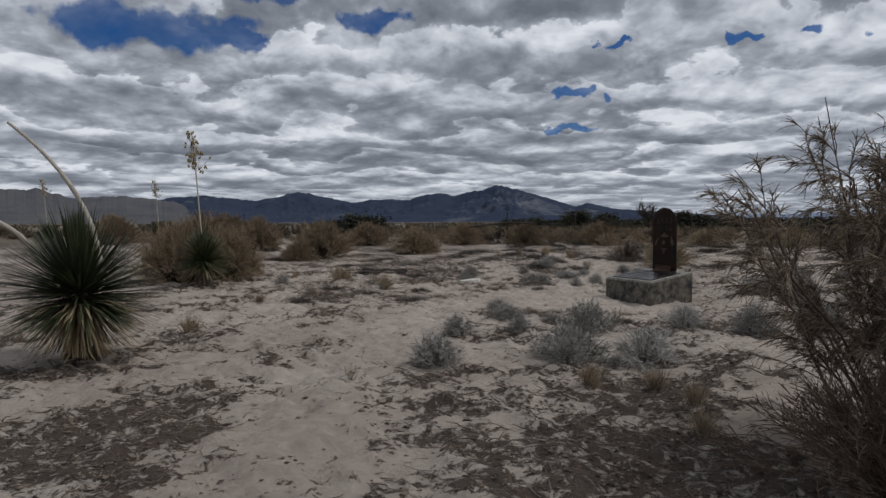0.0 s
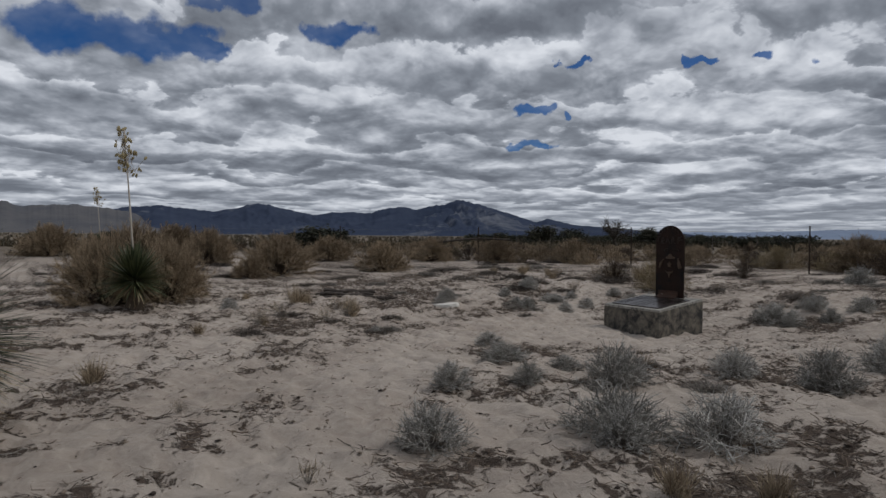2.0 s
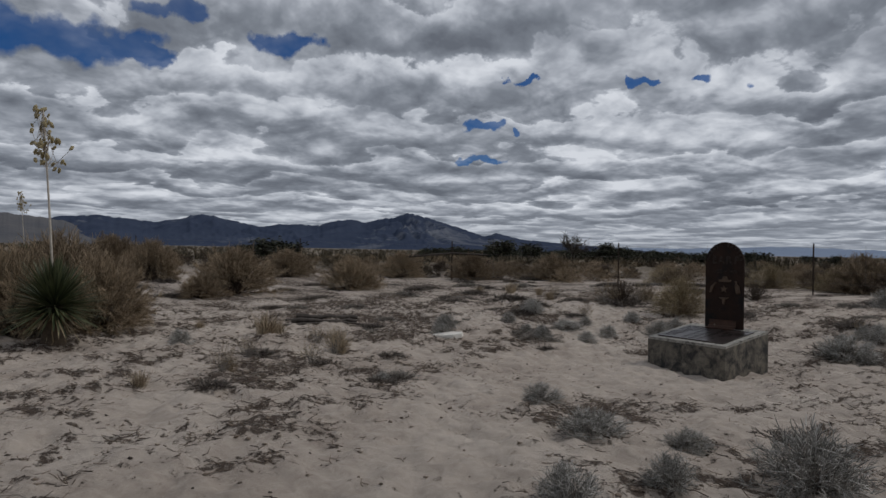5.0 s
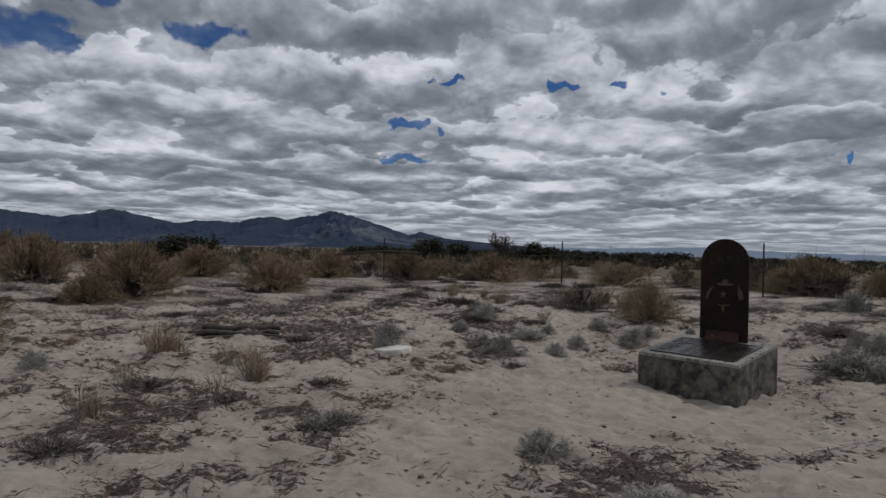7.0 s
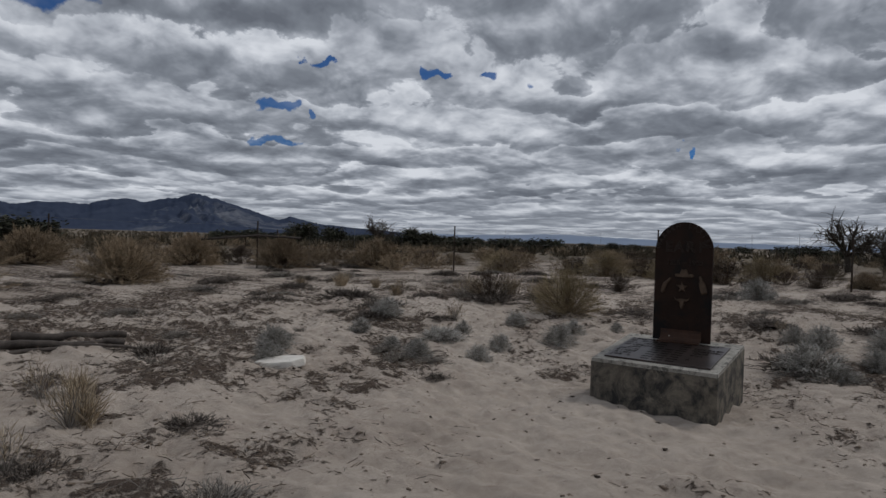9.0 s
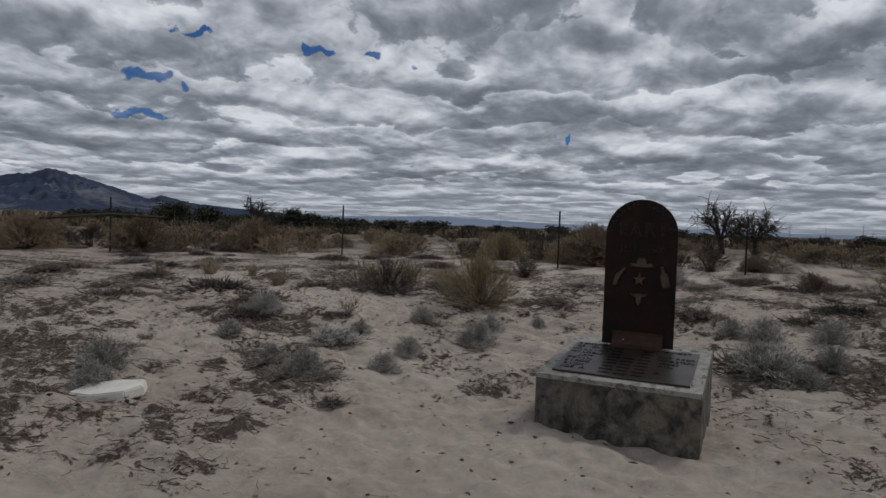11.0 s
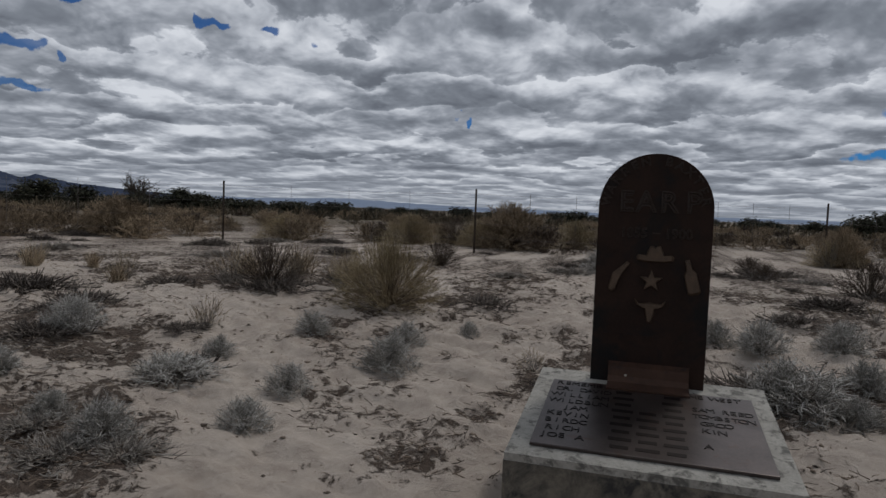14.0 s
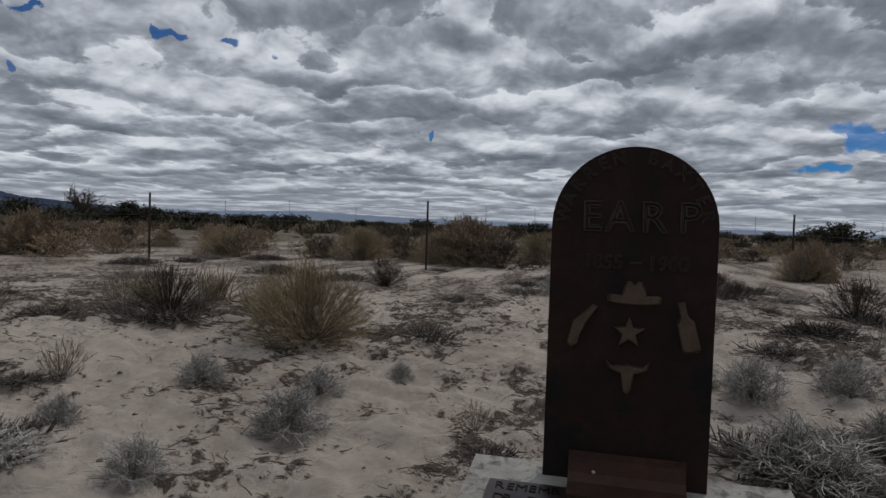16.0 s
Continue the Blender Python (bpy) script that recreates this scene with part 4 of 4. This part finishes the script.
# flattened dead shrubs, built one metre across and scaled
mats = [bush("flattened_shrub", "flattened dark grey dead shrub matted on the sand", "shrub", 120, 700, 0.10, 0.55, MAT_STEM, mat_, 0.006, 1, 40, 0.02, group="flattened dead shrubs", scatter=0.6, tipr=0.0055, tiplen=0.75, segs=2) for mat_ in (MAT_STEM, GREY_STEM, MAT_STEM)]
MAT_SPOTS = [[(-2.49, 1.25, 0.8), (1.3, 2.35, 1.1), (-0.1, -3.88, 0.6), (-3.56, -2.0, 0.8), (-4.26, 1.17, 0.5), (-3.2, 0.54, 0.35), (-1.06, 4.2, 0.9), (-5.35, 2.5, 1.4), (-1.1, -4.04, 0.5), (-3.3, 3.8, 1.1), (-0.5, -5.36, 0.6), (2.28, 9.6, 1.3), (-3.0, 1.9, 0.5)],
             [(4.05, -3.05, 0.6), (-0.2, -3.66, 0.6), (-3.69, -0.06, 0.5), (-1.8, 0.02, 0.5), (-2.05, -0.12, 0.6), (-2.4, 0.07, 0.5), (1.55, 2.1, 0.9), (-3.3, -2.13, 0.65), (1.97, -3.35, 0.5), (-2.8, -1.2, 0.5), (2.2, -3.6, 0.55), (2.74, -3.33, 0.35), (-2.35, 1.03, 0.6)],
             [(3.0, -2.52, 0.6), (-1.34, -3.02, 0.55), (-1.34, -0.45, 0.4), (-4.4, 2.3, 1.0), (-5.9, 1.3, 1.1), (-4.5, 3.6, 0.9), (2.4, 5.3, 1.0), (1.9, 4.5, 0.8), (3.3, 6.6, 1.2), (-1.9, -4.4, 0.7), (-0.75, 8.9, 0.9), (2.1, 8.4, 1.0)]]
for proto, spots in zip(mats, MAT_SPOTS):
    place(proto, spots)
r5 = random.Random(17)
strewn = 0
while strewn < 110:
    x, y = r5.uniform(-15, 7), r5.uniform(-7.5, 12)
    if trail_distance(np.float64(x), np.float64(y)) < 0.75 or math.hypot(x - 0.6, y + 0.4) < 2.4 or litter_at(np.float64(x), np.float64(y)) < 0.40 or math.hypot(x - 7, y + 7) < 2.5:
        continue
    if x > -2.5 and y < 0 and r5.random() < 0.6:
        continue
    place(mats[strewn % 3], [(x, y, r5.uniform(0.3, 0.62) * (1 + 0.06 * math.hypot(x - 1, y + 3)))])
    strewn += 1

# the tall broom beside the start of the walk
def broom_bush():
    """Bare curved limbs that fork and arch over into feathery drooping sprays."""
    b = thing("broom_bush", "tall feathery brown broom bush with bare lower stems", "bush")
    n = 44
    way = dirs(n, 44, 86)
    start = np.stack([rng.normal(0, 0.09, n), rng.normal(0, 0.09, n), np.full(n, -0.05)], axis=1)
    limbs = arcs(start, way, rng.uniform(0.85, 1.0, n) * (1.0 + 0.85 * way[:, 2]), rng.uniform(0.0, 0.10, n), 8, 0.022)
    for one in range(n):
        part("limb", mesh_data("limb", *tubes(limbs[one:one + 1], [rng.uniform(0.006, 0.011)], 0.35, 5), BROOM_STEM, True), None, b)
    m = 620
    pick, seg = rng.integers(0, n, m), rng.integers(2, 7, m)
    tan = limbs[pick, seg + 1] - limbs[pick, seg]
    tan /= np.linalg.norm(tan, axis=1, keepdims=True)
    w2 = tan + rng.normal(0, 0.34, (m, 3))
    w2 /= np.linalg.norm(w2, axis=1, keepdims=True)
    boughs = arcs(limbs[pick, seg], w2, rng.uniform(0.18, 0.52, m), rng.uniform(0.0, 0.55, m), 6, 0.03)
    part("branchwork", mesh_data("branchwork", *tubes(boughs, 0.0032, 0.35), BROOM_STEM), None, b)
    k = 24000
    pick, seg = rng.integers(0, m, k), rng.integers(1, 5, k)
    u = rng.uniform(0, 1, (k, 1))
    base = boughs[pick, seg] * (1 - u) + boughs[pick, seg + 1] * u
    w3 = (boughs[pick, seg + 1] - boughs[pick, seg])
    w3 /= np.linalg.norm(w3, axis=1, keepdims=True)
    w3 = w3 + rng.normal(0, 0.5, (k, 3)) + np.array([0, 0, -0.15])
    w3 /= np.linalg.norm(w3, axis=1, keepdims=True)
    sprays = arcs(base, w3, rng.uniform(0.03, 0.11, k), 0.25, 3)
    part("crown", mesh_data("crown", *tubes(sprays, 0.0023 * rng.uniform(0.7, 1.4, k), 0.5), BROOM_LEAF), None, b, "fine feathery sprays")
    return b


broom = broom_bush()
broom.matrix_basis = pose(7.12, -4.62, stand(7.12, -4.62), 0, 0, 40)
low_broom = bush("brush", "low tangled dark brown brush under the broom", "bush", 260, 4200, 0.6, 0.95, BROOM_STEM, BROOM_STEM, 0.006, 5, 80, 0.05, scatter=0.6, tipr=0.003)
low_broom.matrix_basis = pose(7.35, -5.15, stand(7.35, -5.15)) @ Matrix.Scale(0.85, 4)

# ---- scrub beyond the fence ----
FENCE = [(-22.5, -1.6), (-17.2, 2.9), (-13.4, 7.0), (-8.3, 9.8), (-3.0, 11.2), (1.1, 12.6), (4.4, 14.2), (8.6, 16.4)]


def beyond(x, y):
    """How far a place lies behind the line of the fence."""
    for (ax, ay), (bx, by) in zip(FENCE, FENCE[1:]):
        ux, uy = bx - ax, by - ay
        n = math.hypot(ux, uy)
        u = ((x - ax) * ux + (y - ay) * uy) / n / n
        if 0 <= u <= 1:
            return (ux * (y - ay) - uy * (x - ax)) / n
    return math.hypot(x, y + 2) - 22


scrub = [bush("scrub_bush", "dry brown scrub bush beyond the fence", "shrub", 60, 850, 1.0, 1.4, m_, m_, 0.010, 5, 88, 0.05, group="scrub beyond the fence", scatter=0.9, tipr=0.012, tiplen=0.24, segs=2)
         for m_ in (BROWN_TIP, OLIVE_TIP, BROWN_STEM, TAWNY_TIP, TAWNY_TIP)]
placed = 0
r2 = random.Random(21)
while placed < 290:
    a, d = radians(r2.uniform(62, 196)), 12 + 42 * r2.random() ** 1.1
    x, y = 1 + d * math.cos(a), -2 + d * math.sin(a)
    if beyond(x, y) < 0.8:
        continue
    place(r2.choice(scrub), [(x, y, r2.uniform(0.36, 0.72))])
    placed += 1


def far_scrub():
    """Countless low bushes out to the horizon, as one."""
    n = 5200
    a = np.radians(rng.uniform(58, 200, n))
    d = 46 + 560 * rng.uniform(0, 1, n) ** 1.8
    c = np.stack([1 + d * np.cos(a), -2 + d * np.sin(a), np.full(n, 0.38)], axis=1)
    k = 11
    way = dirs(n * k, 8, 88)
    s = np.repeat(rng.uniform(0.35, 0.85, n) * (1 + d / 900), k)
    p = arcs(np.repeat(c, k, axis=0), way, s * rng.uniform(0.6, 1.1, n * k), 0.05, 3)
    ob = new("far_scrub", mesh_data("far_scrub", *tubes(p, 0.085 * s, 0.5), OLIVE_TIP))
    return tagged(ob, "low olive and brown scrub spreading to the horizon", "scrub", kind="stuff")


far_scrub()
for proto in (*mats, *tawny, *olive, dark, *grey, *straw, sparse, *scrub):
    remove(proto)


# ---- mesquite trees on the skyline ----
def tree(name, label, height, spread, leafy, limbs=9):
    t = thing(name, label, "tree", group="trees on the skyline")
    k = np.linspace(0, 1, 4)[:, None]
    trunk = np.array([0, 0, -0.2]) + np.array([0.1, 0.05, height * 0.28 + 0.2]) * k
    part("trunk", mesh_data("trunk", *tubes(trunk[None], [0.06 * height], 0.75, 7), TREE_BARK, True), None, t)
    way = dirs(limbs, 18, 80)
    reach = 0.8 / np.sqrt((way[:, 0] ** 2 + way[:, 1] ** 2) / spread ** 2 + way[:, 2] ** 2 / (height * 0.72) ** 2)
    main = arcs(np.repeat(trunk[-1:], limbs, axis=0), way, reach, 0.05, 6, 0.05)
    m = limbs * 12
    pick, seg = rng.integers(0, limbs, m), rng.integers(1, 5, m)
    base = main[pick, seg]
    w2 = way[pick] + rng.normal(0, 0.6, (m, 3))
    w2 /= np.linalg.norm(w2, axis=1, keepdims=True)
    second = arcs(base, w2, rng.uniform(0.2, 0.5, m) * spread, 0.05, 4, 0.06)
    f = m * 7
    pick, seg = rng.integers(0, m, f), rng.integers(1, 4, f)
    w3 = w2[pick] + rng.normal(0, 0.8, (f, 3))
    w3 /= np.linalg.norm(w3, axis=1, keepdims=True)
    third = arcs(second[pick, seg], w3, rng.uniform(0.1, 0.3, f) * spread, 0.1, 3, 0.08)
    for one in range(limbs):
        part("limb", mesh_data("limb", *tubes(main[one:one + 1], [0.026 * height], 0.3, 5), TREE_BARK, True), None, t)
    twigs_ = join(tubes(second, 0.011 * height, 0.4), tubes(third, 0.006 * height, 0.4))
    part("branchwork", mesh_data("branchwork", *twigs_, TREE_BARK), None, t)
    if leafy:
        n = leafy
        src = third[rng.integers(0, f, n), rng.integers(0, 3, n)] + rng.normal(0, 0.05 * spread, (n, 3))
        w = dirs(n, -40, 60)
        part("crown", mesh_data("crown", *blades(arcs(src, w, np.full(n, 0.10 * spread), 0.2, 3), 0.032 * spread), TREE_LEAF), None, t)
    return t


bare_tree = tree("mesquite_tree", "dark bare mesquite tree on the skyline", 3.6, 2.6, 0, 7)
leafy_tree = tree("mesquite_tree", "dark green-brown mesquite tree on the skyline", 3.2, 2.8, 2200, 8)
round_tree = tree("mesquite_tree", "dark rounded mesquite thicket on the skyline", 2.6, 3.4, 2600, 9)
TREES = [(0, 132.6, 62, 0.82), (1, 139.6, 60, 0.62), (2, 162.2, 46, 0.66), (0, 92.1, 32.5, 0.72), (0, 89.6, 33.5, 0.62), (1, 73.5, 52, 0.55), (1, 136.6, 64, 0.55), (1, 129.4, 66, 0.6)]
r3 = random.Random(4)
TREES += [(2, az + r3.uniform(-0.6, 0.6), r3.uniform(62, 110), r3.uniform(0.46, 0.62)) for az in np.arange(117, 147, 1.25)]
TREES += [(2, az + r3.uniform(-0.8, 0.8), r3.uniform(75, 120), r3.uniform(0.42, 0.58)) for az in np.arange(62, 116, 2.6)]
TREES += [(2, az, r3.uniform(70, 100), r3.uniform(0.42, 0.5)) for az in (163, 171, 178.5, 183)]
kinds = (bare_tree, leafy_tree, round_tree)
for kind_i, az, d, s in TREES:
    x, y = 1 + d * math.cos(radians(az)), -2 + d * math.sin(radians(az))
    copy_thing(kinds[kind_i], pose(x, y, stand(x, y), 0, 0, random.uniform(0, 360)) @ Matrix.Diagonal((s * (1.5 if kind_i else 1.1), s * (1.5 if kind_i else 1.1), s * (0.74 if kind_i == 2 else 1.0), 1)))
for proto in kinds:
    remove(proto)
sapling = tree("mesquite_sapling", "small dark green leafy sapling by the fence", 1.3, 0.55, 900, 6)
sapling.matrix_basis = pose(-11.7, 10.9, stand(-11.7, 10.9))

# ---- fence ----
fence = thing("fence", "rusty steel post and wire fence", "fence")


def post(x, y, tall):
    bm = prism([(-0.020, 0), (0.020, 0), (0.020, 0.006), (0.004, 0.006), (0.004, 0.034), (-0.004, 0.034), (-0.004, 0.006), (-0.020, 0.006)], tall + 0.3)
    ob = part("fence_post", bm, POST, fence)
    ob.matrix_basis = pose(x, y, stand(x, y) - 0.3, 90, 0, 0)
    return ob


for x, y in FENCE:
    post(x, y, 1.38)
post(-14.2, 8.4, 1.15)
brace = tubes(np.array([[(-15.6, 6.0, stand(-15.6, 6.0) + 0.72), (-13.4, 7.0, stand(-13.4, 7.0) + 0.95), (-12.3, 7.7, stand(-12.3, 7.7) + 0.9)]]), [0.04], 0.9, 6)
part("brace_rail", mesh_data("brace_rail", *brace, WOOD, True), None, fence, "horizontal brace rail")
for h in (0.35, 0.65, 0.95, 1.28):
    for (ax, ay), (bx, by) in zip(FENCE, FENCE[1:]):
        k = np.linspace(0, 1, 9)[:, None]
        a, b = np.array((ax, ay, stand(ax, ay) + h)), np.array((bx, by, stand(bx, by) + h))
        p = a + (b - a) * k - np.array([0, 0, 1.0]) * 0.05 * np.sin(np.pi * k)
        part("wire", mesh_data("wire", *tubes(p[None], [0.0022], 1.0), WIRE), None, fence)
# thin stays between the posts
for (ax, ay), (bx, by) in zip(FENCE[2:], FENCE[3:]):
    for u in (0.27, 0.5, 0.74):
        x, y = ax + (bx - ax) * u, ay + (by - ay) * u
        z = stand(x, y)
        p = np.array([[(x, y, z + 0.25), (x + 0.01, y, z + 0.8), (x, y, z + 1.30)]])
        part("wire_stay", mesh_data("wire_stay", *tubes(p, [0.004], 1.0), WIRE), None, fence)

# ---- loose things ----
def slab():
    bm = bmesh.new()
    pts = [(-0.24, -0.10), (-0.05, -0.17), (0.16, -0.13), (0.24, -0.02), (0.19, 0.13), (-0.02, 0.15), (-0.21, 0.10)]
    lo, hi = [bm.verts.new((x, y, -0.03)) for x, y in pts], [bm.verts.new((x * 0.95, y * 0.95, 0.028 + 0.008 * math.sin(7 * x + 3 * y))) for x, y in pts]
    bm.faces.new(lo[::-1]), bm.faces.new(hi)
    for i in range(len(pts)):
        j = (i + 1) % len(pts)
        bm.faces.new((lo[i], lo[j], hi[j], hi[i]))
    me = bpy.data.meshes.new("stone_slab")
    bmesh.ops.bevel(bm, geom=list(bm.edges), offset=0.008, segments=2, affect="EDGES")
    bm.to_mesh(me)
    bm.free()
    me.materials.append(PALE_STONE)
    ob = new("stone_slab", me)
    ob.matrix_basis = pose(-2.5, -1.32, stand(-2.5, -1.32), 4, -3, 25)
    return tagged(ob, "flat pale stone slab lying on the sand", "stone")


slab()


def timber(a, b, r, flat):
    """An old split timber lying from a to b."""
    k = np.linspace(0, 1, 9)[:, None]
    a3, b3 = np.array((*a, stand(*a) + r * flat)), np.array((*b, stand(*b) + r * flat * 1.2))
    p = a3 + (b3 - a3) * k + rng.normal(0, r * 0.3, (9, 3))
    v, q = tubes(p[None], [r], 0.75, 6)
    v[:, 2] = stand(*a) + (v[:, 2] - stand(*a)) * flat
    ob = new("timber", mesh_data("timber", v, q, WOOD))
    return tagged(ob, "weathered grey split timber lying on the sand", "timber", "old timbers")


for a, b, r_, f_ in (((-4.35, -2.95), (-3.85, -2.1), 0.05, 0.8), ((-4.5, -2.8), (-4.15, -1.9), 0.045, 1.0), ((-4.2, -3.15), (-4.0, -2.4), 0.04, 0.6), ((-4.75, -2.9), (-4.4, -2.35), 0.035, 0.7), ((-4.05, -2.5), (-3.6, -1.95), 0.03, 0.6)):
    timber(a, b, r_, f_)

# ---- litter on the ground ----
def litter(name, label, n, mat, lo, hi, r, power, seed, k=3):
    """Dead twigs and crumbs, thickest on the mats."""
    g = np.random.default_rng(seed)
    x, y = g.uniform(-8.5, 7.6, n * 9), g.uniform(-8.8, 7.0, n * 9)
    near = np.exp(-(np.hypot(x - 1.5, y + 2.5) / 9) ** 2) + 0.25
    keep = g.uniform(0, 1, n * 9) < (litter_at(x, y) ** power) * near
    keep &= ~((x > -0.03) & (x < 1.08) & (y > -0.03) & (y < 1.0))
    x, y = x[keep][:n], y[keep][:n]
    n = len(x)
    z = ground_z(x, y) + relief_at(x, y) + g.uniform(0.001, 0.012, n)
    a, el = g.uniform(0, 2 * np.pi, n), g.uniform(-0.1, 0.45, n)
    way = np.stack([np.cos(a) * np.cos(el), np.sin(a) * np.cos(el), np.sin(el)], axis=1)
    size = g.uniform(lo, hi, n) ** 1.0
    p = np.stack([x, y, z], axis=1)[:, None, :] + way[:, None, :] * size[:, None, None] * np.linspace(0, 1, k)[None, :, None]
    p = p + g.normal(0, 0.12, p.shape) * size[:, None, None] * np.array([1, 1, 0.4])
    ob = new(name, mesh_data(name, *tubes(p, r * g.uniform(0.6, 1.6, n), 0.5), mat))
    return tagged(ob, label, "plant litter", kind="stuff")


litter("plant_litter", "dark dead twigs and leaf litter matted on the sand", 34000, LITTER, 0.02, 0.09, 0.0028, 1.6, 5)
litter("twig_litter", "pale grey dead twigs strewn on the sand", 3500, GREY_STEM, 0.03, 0.14, 0.0022, 1.2, 6)


def clods():
    """Dark crumbs and small hollows of crusted soil."""
    g = np.random.default_rng(9)
    n = 16000
    x, y = g.uniform(-8, 7.6, n * 6), g.uniform(-8.8, 6, n * 6)
    keep = g.uniform(0, 1, n * 6) < 0.05 + litter_at(x, y) ** 1.5
    keep &= ~((x > -0.05) & (x < 1.1) & (y > -0.05) & (y < 1.02))
    x, y = x[keep][:n], y[keep][:n]
    n = len(x)
    z = ground_z(x, y) + relief_at(x, y)
    s = g.uniform(0.004, 0.016, n)
    base = np.array([(1, 0, 0), (0, 1, 0), (-1, 0, 0), (0, -1, 0), (0, 0, 0.7), (0, 0, -0.5)])
    v = np.stack([x, y, z], axis=1)[:, None, :] + (base[None] + g.normal(0, 0.25, (n, 6, 3))) * s[:, None, None] * np.array([1.5, 1.5, 0.8])
    tri = np.array([(0, 1, 4), (1, 2, 4), (2, 3, 4), (3, 0, 4), (1, 0, 5), (2, 1, 5), (3, 2, 5), (0, 3, 5)])
    q = (tri[None] + 6 * np.arange(n)[:, None, None]).reshape(-1, 3)
    return tagged(new("soil_crumbs", mesh_data("soil_crumbs", v.reshape(-1, 3), q, LITTER)), "dark crumbs of dead bark and soil on the sand", "plant litter", kind="stuff")


clods()
